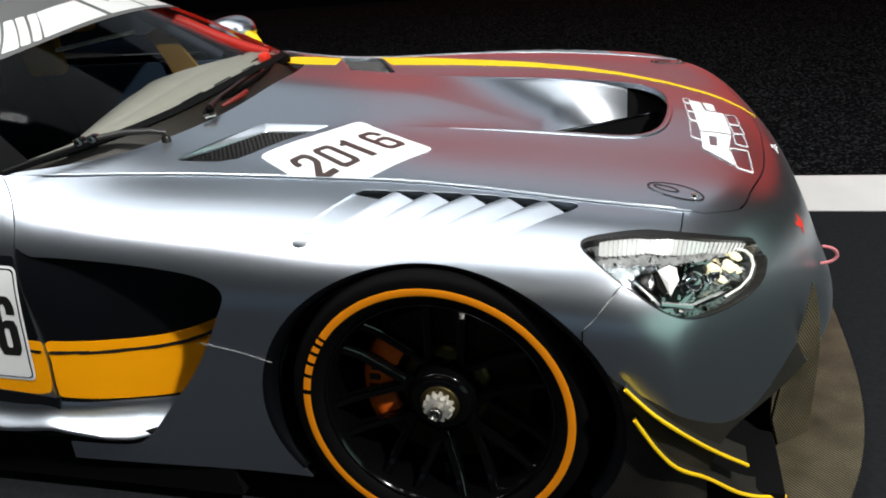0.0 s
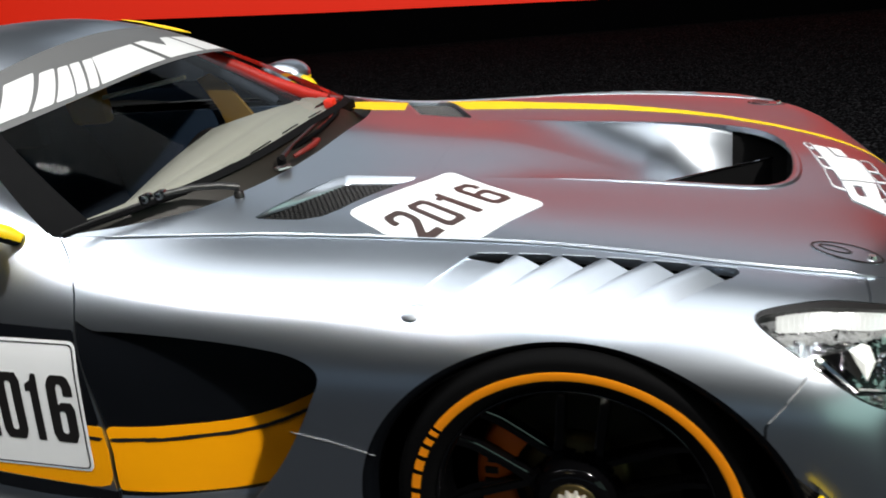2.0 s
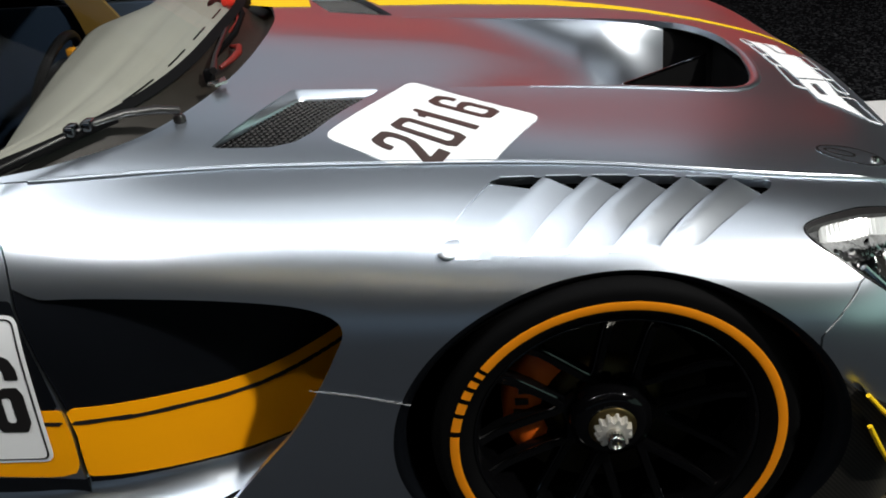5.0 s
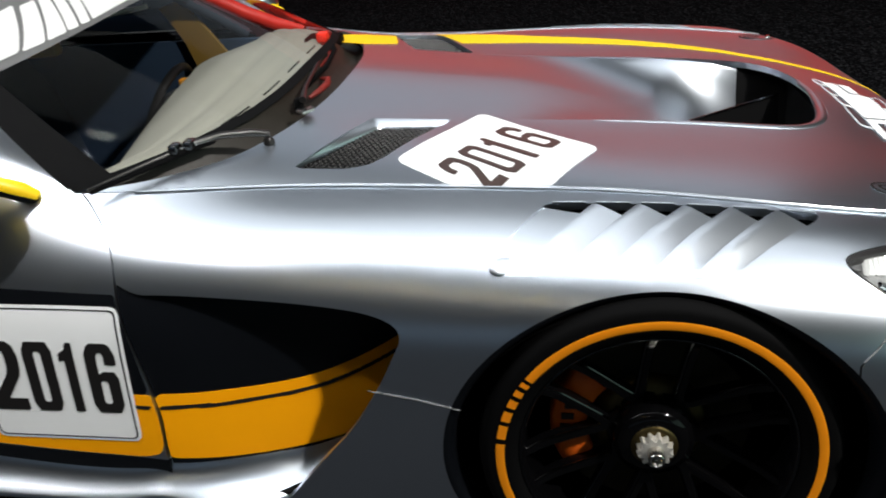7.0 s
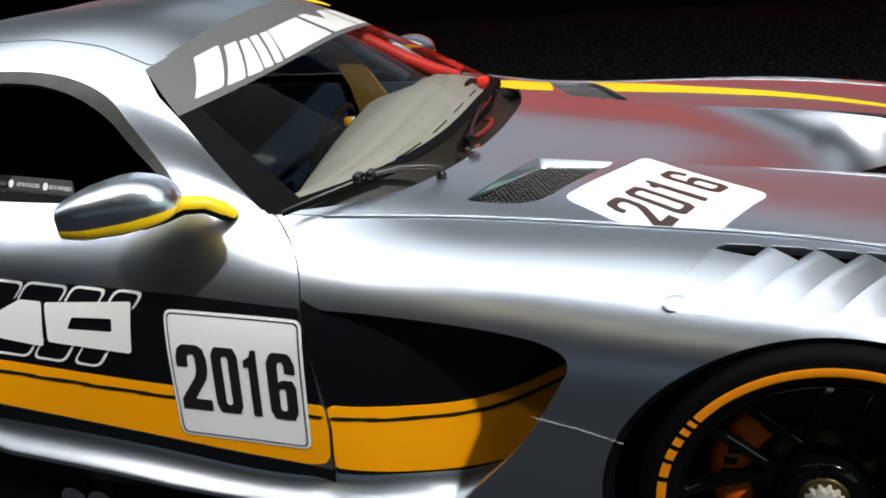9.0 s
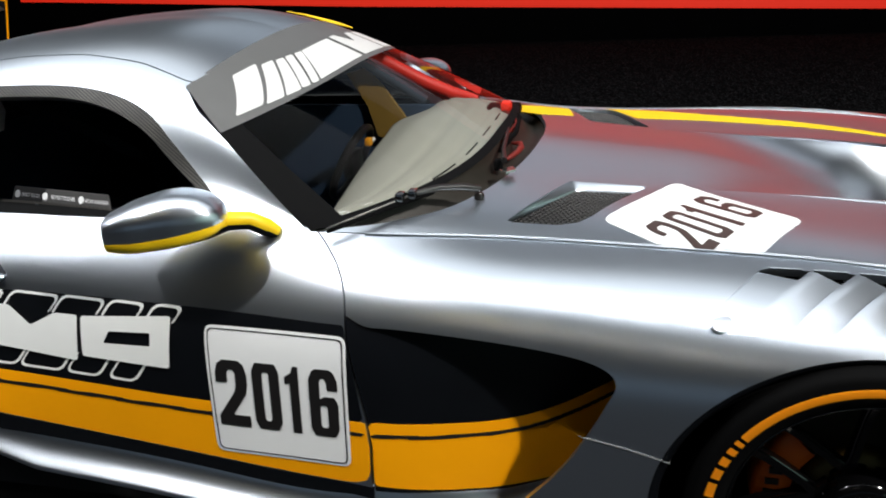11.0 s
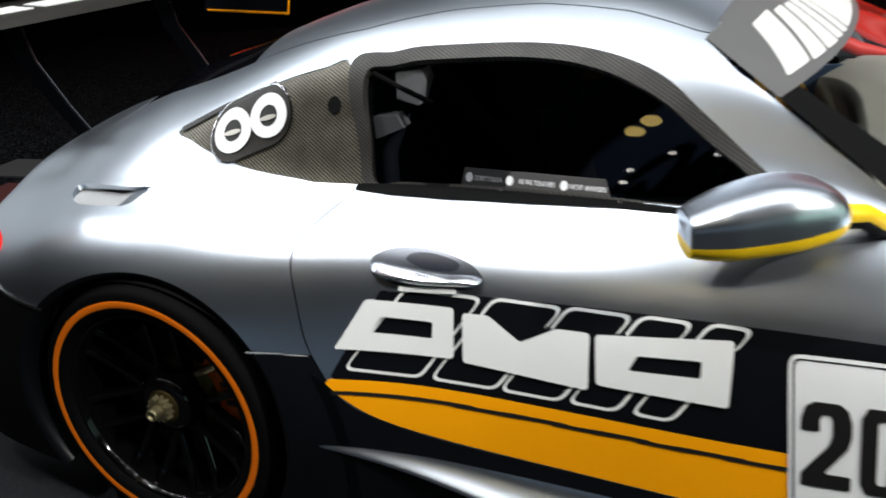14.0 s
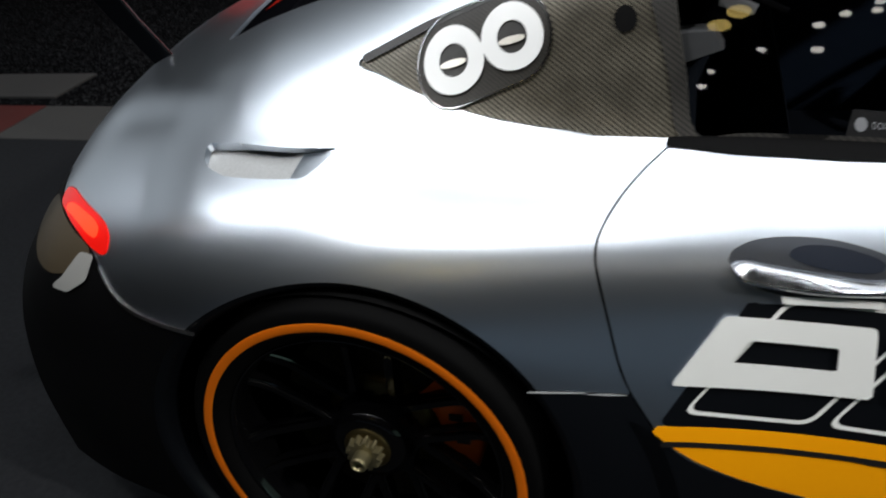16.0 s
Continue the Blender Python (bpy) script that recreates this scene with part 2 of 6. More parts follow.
def rear_lines(x):
    c = np.concatenate([along(SIDE, x).reshape(len(x), 6, 2), along(CABIN, x, 4).reshape(len(x), 4, 2)], 1)
    return np.concatenate([c, c[:, 8:9] * (-1, 1)], 1)


def side_grid(nx=390, nk=84):
    x = np.linspace(0.885, -3.45, nx)
    plain = loft(x, along(SIDE, x).reshape(nx, 6, 2), nk, 0, 5)
    d = np.minimum(x, -1.1)
    full = loft(d, rear_lines(d), nk, 0, 5)
    return merged(x, plain, full)


def hood_grid(nx=190, nk=60):
    x = np.linspace(0.885, -1.10, nx)
    c = np.concatenate([along(SIDE, x).reshape(nx, 6, 2)[:, 4:], along(HOOD, x).reshape(nx, 2, 2)], 1)
    mirror = c[:, 2:3] * (-1, 1)
    return loft(x, np.concatenate([c, mirror], 1), nk, 1, 3)


def cabin_grid(nx=230, nk=90):
    x = np.linspace(-1.10, -3.45, nx)
    c = np.concatenate([along(SIDE, x).reshape(nx, 6, 2)[:, 4:], along(CABIN, x, 4).reshape(nx, 4, 2)], 1)
    mirror = c[:, 4:5] * (-1, 1)
    return merged(x, loft(x, np.concatenate([c, mirror], 1), nk, 1, 5), loft(x, rear_lines(x), nk, 5, 9))
# end body surface

# ---- mesh helpers ----
def grid_mesh(g, flip=False):
    """Vertices, normals and triangles of a grid of points."""
    n, m, _ = g.shape
    i = np.arange(n * m).reshape(n, m)
    a, b, c, d = i[:-1, :-1].ravel(), i[1:, :-1].ravel(), i[1:, 1:].ravel(), i[:-1, 1:].ravel()
    tri = np.concatenate([np.stack([a, b, c], 1), np.stack([a, c, d], 1)])
    nor = np.cross(np.gradient(g, axis=0), np.gradient(g, axis=1))
    nor /= np.linalg.norm(nor, axis=-1, keepdims=True) + 1e-12
    if flip:
        tri, nor = tri[:, ::-1], -nor
    return g.reshape(-1, 3).copy(), nor.reshape(-1, 3).copy(), tri


def compact(v, n, t):
    used, inv = np.unique(t, return_inverse=True)
    return v[used], n[used], inv.reshape(-1, 3)


def clip(mesh, f):
    """The part of a mesh where the field f (one value a vertex) is not negative, cut sharply along f = 0."""
    v, n, t = mesh
    inside = f >= 0
    count = inside[t].sum(1)
    keep, mixed = t[count == 3], t[(count == 1) | (count == 2)]
    nv, nn, cut, extra = [], [], {}, []

    def cross(a, b):
        key = (a, b) if a < b else (b, a)
        if key not in cut:
            s = f[a] / (f[a] - f[b])
            cut[key] = len(v) + len(nv)
            nv.append(v[a] + s * (v[b] - v[a]))
            nn.append(n[a] + s * (n[b] - n[a]))
        return cut[key]

    for tri in mixed.tolist():
        k = [i for i in range(3) if inside[tri[i]]]
        if len(k) == 1:
            a, b, c = tri[k[0]], tri[(k[0] + 1) % 3], tri[(k[0] + 2) % 3]
            extra.append((a, cross(a, b), cross(a, c)))
        else:
            o = 3 - k[0] - k[1]
            a, b, c = tri[o], tri[(o + 1) % 3], tri[(o + 2) % 3]
            p, q = cross(b, a), cross(c, a)
            extra += [(b, c, q), (b, q, p)]
    if nv:
        v, n = np.concatenate([v, nv]), np.concatenate([n, nn])
    t = np.concatenate([keep, np.array(extra, int).reshape(-1, 3)])
    return compact(v, n, t) if len(t) else (v[:0], n[:0], t)


def merge(*meshes):
    vs, ns, ts, off = [], [], [], 0
    for v, n, t in meshes:
        vs.append(v), ns.append(n), ts.append(t + off)
        off += len(v)
    return np.concatenate(vs), np.concatenate(ns), np.concatenate(ts)


def mirrored(mesh):
    v, n, t = mesh
    return v * (1, -1, 1), n * (1, -1, 1), t[:, ::-1]


def rim(mesh, depth, way=None):
    """The mesh with its open edges folded inwards by depth, along the normals or the given way, so that a panel has thickness."""
    v, n, t = mesh
    e = np.concatenate([t[:, [0, 1]], t[:, [1, 2]], t[:, [2, 0]]])
    key = np.sort(e, 1)
    _, idx, cnt = np.unique(key[:, 0] * (len(v) + 1) + key[:, 1], return_index=True, return_counts=True)
    e = e[idx[cnt == 1]]
    ring = np.unique(e)
    at = {int(a): i for i, a in enumerate(ring)}
    nn = n[ring] / (np.linalg.norm(n[ring], axis=1, keepdims=True) + 1e-9)
    low = v[ring] + (-nn * depth if way is None else np.array(way) * depth)
    o = len(v)
    dup = v[ring]
    m = len(ring)
    quads = []
    for a, b in e.tolist():
        i, j = at[a], at[b]
        quads += [(o + j, o + i, o + m + i), (o + j, o + m + i, o + m + j)]
    side = np.zeros((2 * m, 3))
    quads = np.array(quads, int)
    allv = np.concatenate([v, dup, low])
    fn = np.cross(allv[quads[:, 1]] - allv[quads[:, 0]], allv[quads[:, 2]] - allv[quads[:, 0]])
    for k in range(3):
        np.add.at(side, quads[:, k] - o, fn)
    side /= np.linalg.norm(side, axis=1, keepdims=True) + 1e-12
    return allv, np.concatenate([n, side]), np.concatenate([t, quads])


def shifted(mesh, d):
    v, n, t = mesh
    return v + d * n / (np.linalg.norm(n, axis=1, keepdims=True) + 1e-9), n, t


def inside(pts, poly):
    """Signed distance of points to a closed polygon, positive inside."""
    p, q = np.asarray(poly, float), np.roll(np.asarray(poly, float), -1, 0)
    best, odd = np.full(len(pts), 1e9), np.zeros(len(pts), bool)
    for a, b in zip(p, q):
        ab, ap = b - a, pts - a
        s = np.clip(ap @ ab / (ab @ ab + 1e-15), 0, 1)
        best = np.minimum(best, np.linalg.norm(ap - s[:, None] * ab, axis=1))
        if a[1] != b[1]:
            odd ^= ((a[1] > pts[:, 1]) != (b[1] > pts[:, 1])) & (pts[:, 0] < (b[0] - a[0]) * (pts[:, 1] - a[1]) / (b[1] - a[1]) + a[0])
    return np.where(odd, best, -best)


def rounded(pts, r, n=5):
    """A polygon with its corners rounded by r."""
    pts = [np.array(p, float) for p in pts]
    out = []
    for a, b, c in zip(pts[-1:] + pts[:-1], pts, pts[1:] + pts[:1]):
        u, w = a - b, c - b
        lu, lw = np.linalg.norm(u), np.linalg.norm(w)
        p, q = b + u * min(0.45, r / lu), b + w * min(0.45, r / lw)
        out += [(1 - s) ** 2 * p + 2 * s * (1 - s) * b + s * s * q for s in np.linspace(0, 1, n)]
    return np.array(out)


def smooth_loop(pts, n=8):
    """A closed smooth curve through the points."""
    p = np.array(pts, float)
    out = []
    for i in range(len(p)):
        a, b, c, d = p[i - 1], p[i], p[(i + 1) % len(p)], p[(i + 2) % len(p)]
        for s in np.arange(n) / n:
            out.append(0.5 * (2 * b + (c - a) * s + (2 * a - 5 * b + 4 * c - d) * s * s + (3 * b - a - 3 * c + d) * s**3))
    return np.array(out)


def line(pts, q):
    """A smooth line through a few points, given at q."""
    p = np.array(sorted(pts), float)
    return spline(p[:, 0], p[:, 1], np.clip(q, p[0, 0], p[-1, 0]))


def part(name, mesh, mat, parent=None, label="", smooth=True, normals=True):
    """One mesh object from vertices, normals and faces, or from a bmesh, under a thing or a part."""
    me = bpy.data.meshes.new(name)
    if isinstance(mesh, bmesh.types.BMesh):
        mesh.to_mesh(me)
        mesh.free()
        if smooth:
            me.polygons.foreach_set("use_smooth", [True] * len(me.polygons))
            me.set_sharp_from_angle(angle=radians(35))
    else:
        v, n, t = mesh
        me.from_pydata(np.asarray(v).tolist(), [], np.asarray(t).tolist())
        me.polygons.foreach_set("use_smooth", [smooth] * len(me.polygons))
        if normals and n is not None:
            n = n / (np.linalg.norm(n, axis=1, keepdims=True) + 1e-9)
            me.normals_split_custom_set_from_vertices(n.tolist())
    me.materials.append(mat)
    ob = new(name, me)
    if parent:
        ob.parent = parent
    return tagged(ob, label) if label else ob


def lathe(profile, n=72, a0=0.0, a1=360.0):
    """A surface turned about the y axis: profile of (radius, y)."""
    full = a1 - a0 >= 359.9
    a = np.radians(np.linspace(a0, a1, n + 1))
    g = np.array([[(r * np.cos(t), y, r * np.sin(t)) for r, y in profile] for t in a])
    v, nn, t = grid_mesh(g, True)
    return v, nn, t


def tube(path, radius, sides=10):
    """A closed round bar along a path; radius may vary."""
    p = np.array(path, float)
    rad = np.broadcast_to(radius, len(p))
    bm = bmesh.new()
    loops = []
    for i, c in enumerate(p):
        d = Vector(p[min(i + 1, len(p) - 1)] - p[max(i - 1, 0)]).normalized()
        u = d.orthogonal().normalized() if not i else (u - d * u.dot(d)).normalized()
        w = d.cross(u)
        loops.append([bm.verts.new(Vector(c) + float(rad[i]) * (math.cos(a) * u + math.sin(a) * w)) for a in np.linspace(0, 2 * math.pi, sides, endpoint=False)])
    for a, b in zip(loops, loops[1:]):
        for k in range(sides):
            bm.faces.new((a[k], a[(k + 1) % sides], b[(k + 1) % sides], b[k]))
    bm.faces.new(loops[0][::-1])
    bm.faces.new(loops[-1])
    return bm


def box(x0, x1, y0, y1, z0, z1, bevel=0.0):
    bm = bmesh.new()
    bmesh.ops.create_cube(bm, size=1, matrix=pose((x0 + x1) / 2, (y0 + y1) / 2, (z0 + z1) / 2) @ Matrix.Diagonal((x1 - x0, y1 - y0, z1 - z0, 1)))
    if bevel:
        bmesh.ops.bevel(bm, geom=bm.edges[:], offset=bevel, segments=2, affect="EDGES", profile=0.5)
    return bm


def prism(poly, depth, place):
    """A plate: a polygon in its own plane given a thickness, laid into space by place(u, v, d)."""
    bm = bmesh.new()
    top = [bm.verts.new(place(u, v, depth)) for u, v in poly]
    low = [bm.verts.new(place(u, v, 0)) for u, v in poly]
    n = len(poly)
    f = bm.faces.new(top)
    g = bm.faces.new(low[::-1])
    for i in range(n):
        bm.faces.new((low[i], low[(i + 1) % n], top[(i + 1) % n], top[i]))
    bmesh.ops.triangulate(bm, faces=[f, g])
    bmesh.ops.recalc_face_normals(bm, faces=bm.faces[:])
    return bm


# ---- the hall ----
FLOOR = material("dark_grey_carpet", (0.017, 0.018, 0.020), 0.95, 0.0, 0.35, 60, 0.5, 260, spec=0.0)
CARPET = material("black_speckled_carpet", (0.004, 0.004, 0.0045), 0.95, 0.0, 0.7, 45, 0.6, 140, spec=0.0)
_nt = CARPET.node_tree
_tc, _vo, _mr, _mx = (_nt.nodes.new("ShaderNode" + k) for k in ("TexCoord", "TexVoronoi", "MapRange", "Mix"))
_vo.inputs["Scale"].default_value = 90
_nt.links.new(_tc.outputs["Object"], _vo.inputs["Vector"])
_mr.inputs["From Min"].default_value, _mr.inputs["From Max"].default_value = 0.72, 1.0
_sp = _nt.nodes.new("ShaderNodeSeparateColor")
_nt.links.new(_vo.outputs["Color"], _sp.inputs[0])
_nt.links.new(_sp.outputs[0], _mr.inputs["Value"])
_mx.data_type = "RGBA"
_mx.inputs[6].default_value, _mx.inputs[7].default_value = (0.004, 0.004, 0.0045, 1), (0.034, 0.035, 0.037, 1)
_nt.links.new(_mr.outputs[0], _mx.inputs[0])
_nt.links.new(_mx.outputs[2], _nt.nodes["Principled BSDF"].inputs["Base Color"])
TAPE = material("white_floor_border", (0.70, 0.70, 0.69), 0.6, 0.0, 0.05, 8)
WALL = material("black_hall_wall", (0.002, 0.002, 0.0022), 0.95, 0.0, 0.3, 3, spec=0.0)
RED_STRIP = material("dark_red_strip", (0.06, 0.006, 0.004), 0.7, 0.0, 0.2, 8)
# Grey puts the dim light at the border's far end into colour.
DIM_GREY = material("dimmed_grey_strip", (0.035, 0.035, 0.034), 0.8, 0.0, 0.15, 8)
# Emission stands in for the light falling on the red wall.
RED_WALL = material("red_wall_given_glow", (0.6, 0.03, 0.015), 0.5, glow=(1.0, 0.028, 0.008, 0.52))

# Unseen glowing panels, added only to tint and brighten the paint's reflections.
BLUE_FILL = material("blue_fill_panel", (0.2, 0.3, 0.4), 0.6, glow=(0.40, 0.56, 0.74, 0.22))
RED_FILL = material("red_fill_panel", (0.6, 0.03, 0.02), 0.5, glow=(1.0, 0.085, 0.055, 0.19))
PALE_FILL = material("pale_fill_panel", (0.5, 0.66, 0.60), 0.6, glow=(0.60, 0.95, 0.80, 0.62))

for nm, b, m, lab in (
    ("ground", box(-14, 12, -16, 8.3, -0.05, 0.012), CARPET, "black speckled carpet of the exhibition hall"),
    ("floor", box(-5.4, 12, -15.9, 0.93, 0.012, 0.018), FLOOR, "dark grey carpet under the show car"),
    ("floor_border", box(-4.4, 12, 0.934, 1.33, 0.012, 0.020), TAPE, "broad white border along the grey carpet"),
    ("floor_trim", box(-5.4, -4.404, 0.934, 1.33, 0.012, 0.019), DIM_GREY, "end of the white floor border, darkened for dim light"),
    ("floor_strip", box(-5.85, -5.404, 0.934, 1.33, 0.012, 0.020), RED_STRIP, "dark red strip beyond the white border"),
    ("floor_mat", box(-6.3, -5.45, 1.45, 1.80, 0.012, 0.022), DIM_GREY, "dull grey floor strip behind the car"),
    ("wall_north", box(-14, 12, 8.0, 8.2, 0, 2.1), WALL, "black lower wall behind the stand"),
    ("wall_panel", prism([(-9.4, .785), (-8.8, .76), (-4.2, .53), (.8, .33), (2.5, .26), (5.5, .26), (5.5, 2.1), (-9.4, 2.1)], .03, lambda u, v, d: Vector((u, 8.0 - d, v))), RED_WALL, "red wall panel behind the stand, given its own glow"),
    ("wall_sign", box(-3.2, 4.2, 7.97, 8.0, 2.1, 4.5), RED_FILL, "unseen red glowing panel added to redden the hood"),
    ("wall_upper", box(-14, 12, 8.0, 8.2, 2.1, 8.4), WALL, "black upper wall of the hall"),
    ("wall_south", box(-14, 12, -16.2, -16.0, 0, 8.4), WALL, "black wall of the hall"),
    ("wall_west", box(-14.2, -14, -16.2, 8.2, 0, 8.4), WALL, "black wall of the hall"),
    ("wall_east", box(12, 12.2, -16.2, 8.2, 0, 8.4), WALL, "black wall of the hall"),
    ("wall_aisle", box(-12.0, 10, -15.9, -15.8, 0.15, 2.6), BLUE_FILL, "unseen blue glowing panel added to tint the car's side"),
    ("wall_stand", box(7.0, 7.2, -11, 3, 0.25, 3.6), PALE_FILL, "unseen pale glowing panel added to brighten the bumper"),
    ("ceiling", box(-14.2, 12.2, -16.2, 8.2, 8.4, 8.6), WALL, "black hall ceiling"),
):
    tagged(part(nm, b, m, smooth=False), lab, nm.split("_")[0], kind="structure")

# ceiling spots on the visitors' side
SPOT_WHITE = material("lamp_white", (0.9, 0.9, 0.9), 0.3, glow=(1.0, 0.97, 0.92, 18.0))
SPOT_WARM = material("lamp_warm", (0.9, 0.8, 0.4), 0.3, glow=(1.0, 0.72, 0.22, 11.0))
for lx, ly, lr, lm in ((-2.77, -7.97, .19, SPOT_WARM), (-3.09, -8.36, .19, SPOT_WARM), (-1.26, -8.13, .09, SPOT_WHITE), (-1.61, -8.44, .10, SPOT_WHITE), (-1.58, -9.23, .11, SPOT_WHITE), (-2.45, -9.20, .08, SPOT_WHITE), (-3.34, -9.99, .08, SPOT_WHITE), (-3.56, -10.62, .10, SPOT_WHITE), (-0.82, -7.82, .08, SPOT_WHITE), (-0.84, -8.05, .08, SPOT_WHITE)):
    lamp = tagged(new("spot_lamp"), "round ceiling spot lamp in a black housing", "ceiling lamp", "ceiling spots")
    bm = bmesh.new()
    bmesh.ops.create_cone(bm, cap_ends=True, segments=24, radius1=lr * 1.15, radius2=lr * .8, depth=.3, matrix=pose(lx, ly, 7.66))
    part("housing", bm, DARK, lamp)
    bm = bmesh.new()
    bmesh.ops.create_cone(bm, cap_ends=True, segments=24, radius1=lr, radius2=lr, depth=.01, matrix=pose(lx, ly, 7.5))
    part("lens", bm, lm, lamp, "glowing round lens")
    part("rod", tube([(lx, ly, 7.8), (lx, ly, 8.4)], .02, 8), DARK, lamp)

# ---- the car ----
car = tagged(new("race_car"), "satin silver racing coupe with yellow and black stripes on carpet", "car")

side, hood_near, cabin_near = grid_mesh(side_grid()), grid_mesh(hood_grid()), grid_mesh(cabin_grid())
if side[1][len(side[1]) // 2][1] > 0:
    side, hood_near, cabin_near = (grid_mesh(g, True) for g in (side_grid(), hood_grid(), cabin_grid()))
from mathutils.bvhtree import BVHTree


def tree_of(mesh):
    return BVHTree.FromPolygons(mesh[0].tolist(), mesh[2].tolist())


SIDE_TREE = tree_of(merge(side, clip(cabin_near, -0.35 - cabin_near[0][:, 1])))
HOOD_TREE = tree_of(merge(hood_near, mirrored(hood_near), side))


def at_side(x, z, lift=0.0, tree=None):
    hit = (tree or SIDE_TREE).ray_cast(Vector((x, -2, z)), Vector((0, 1, 0)))
    return None if hit[0] is None else np.array(hit[0] + hit[1].normalized() * (lift if hit[1].y < 0 else -lift))


def at_top(x, y, lift=0.0, tree=None):
    hit = (tree or HOOD_TREE).ray_cast(Vector((x, y, 2)), Vector((0, 0, -1)))
    return None if hit[0] is None else np.array(hit[0] + hit[1].normalized() * (lift if hit[1].z > 0 else -lift))


def decal(polys, where, lift, res=0.007, holes=(), thick=0.0008, tree=None):
    """A film laid onto the body: the polygons (in side or top view) less the holes, following the surface."""
    allp = np.concatenate(polys)
    lo, hi = allp.min(0) - 2 * res, allp.max(0) + 2 * res
    us, vs = np.arange(lo[0], hi[0] + res, res), np.arange(lo[1], hi[1] + res, res)
    uv = np.stack(np.meshgrid(us, vs, indexing="ij"), -1)
    f = np.max([inside(uv.reshape(-1, 2), p) for p in polys], 0)
    for h in holes:
        f = np.minimum(f, -inside(uv.reshape(-1, 2), h))
    g = np.zeros((*uv.shape[:2], 3))
    last = np.array([0.0, 0.0, 0.0])
    need = (f > -3 * res).reshape(uv.shape[:2])
    for i in range(g.shape[0]):
        for j in range(g.shape[1]):
            p = where(uv[i, j, 0], uv[i, j, 1], lift, tree) if need[i, j] else None
            if p is None:
                f[i * g.shape[1] + j] = min(f[i * g.shape[1] + j], -res)
                p = last
            g[i, j] = last = p
    mesh = grid_mesh(g, where is at_side)
    # normals from the surface itself, not from the missing corners
    n = mesh[1]
    if where is at_side:
        n[n[:, 1] > 0] *= -1
    else:
        n[n[:, 2] < 0] *= -1
    mesh = clip((mesh[0], n, mesh[2]), f)
    v, n, t = mesh
    fn = np.cross(v[t[:, 1]] - v[t[:, 0]], v[t[:, 2]] - v[t[:, 0]])
    bad = (fn * n[t[:, 0]]).sum(1) < 0
    t[bad] = t[bad][:, ::-1]
    area_ok = np.linalg.norm(fn, axis=1) > 1e-12
    smooth_n = np.zeros_like(v)
    fn[bad] *= -1
    for k in range(3):
        np.add.at(smooth_n, t[:, k], fn)
    return rim((v, smooth_n, t[area_ok]), thick)


def loop_film(outer, inner, where, lift, tree=None):
    """A thin closed line between two loops of equal count, laid onto the body."""
    n = len(outer)
    bm = bmesh.new()
    a, b = ([bm.verts.new(where(p[0], p[1], lift, tree)) for p in loop] for loop in (outer, inner))
    c = [bm.verts.new(where(p[0], p[1], 0.0, tree)) for p in outer]
    for i in range(n):
        j = (i + 1) % n
        bm.faces.new((a[i], a[j], b[j], b[i]))
        bm.faces.new((c[i], c[j], a[j], a[i]))
    bmesh.ops.recalc_face_normals(bm, faces=bm.faces[:])
    return bm


def dense(poly, step=.015):
    """A polygon with points at even steps along its edges."""
    out = []
    for a, b in zip(poly, np.roll(poly, -1, 0)):
        k = max(1, int(np.linalg.norm(b - a) / step))
        out += [a + (b - a) * q / k for q in range(k)]
    return np.array(out)


DIGITS = {
    "0": ([(0, .12), (.14, 0), (.86, 0), (1, .12), (1, .88), (.86, 1), (.14, 1), (0, .88)], [[(.37, .16), (.43, .13), (.57, .13), (.63, .16), (.63, .84), (.57, .87), (.43, .87), (.37, .84)]]),
    "1": ([(.34, 0), (.76, 0), (.76, 1), (.50, 1), (.42, .90), (.10, .84), (.10, .72), (.34, .75)], []),
    "2": ([(0, .66), (0, .80), (.08, .94), (.25, 1), (.75, 1), (.92, .94), (1, .80), (1, .64), (.93, .50), (.46, .17), (1, .17), (1, 0), (0, 0), (0, .15), (.56, .52), (.63, .62), (.63, .80), (.58, .86), (.43, .86), (.37, .80), (.37, .66)], []),
    "6": ([(0, .12), (.14, 0), (.86, 0), (1, .12), (1, .50), (.88, .60), (.5, .60), (.37, .55), (.37, .80), (.43, .87), (.57, .87), (.63, .81), (.63, .70), (1, .70), (1, .84), (.88, .96), (.75, 1), (.25, 1), (.12, .96), (0, .84)], [[(.37, .16), (.43, .13), (.57, .13), (.63, .16), (.63, .43), (.57, .47), (.43, .47), (.37, .43)]]),
}


def digit(ch, width, height, lay, where, lift, mat, parent, limit=None, res=.0035):
    """One heavy condensed numeral; lay(u, v) gives the place in the view of the surface, u and v from 0 to 1."""
    poly, holes = DIGITS[ch]
    out = np.array([lay(*p) for p in poly])
    ins = [np.array([lay(*p) for p in h]) for h in holes] + (limit or [])
    return part("year_digit", decal([out], where, lift, res, ins, .0005), mat, parent, "bold black numeral")


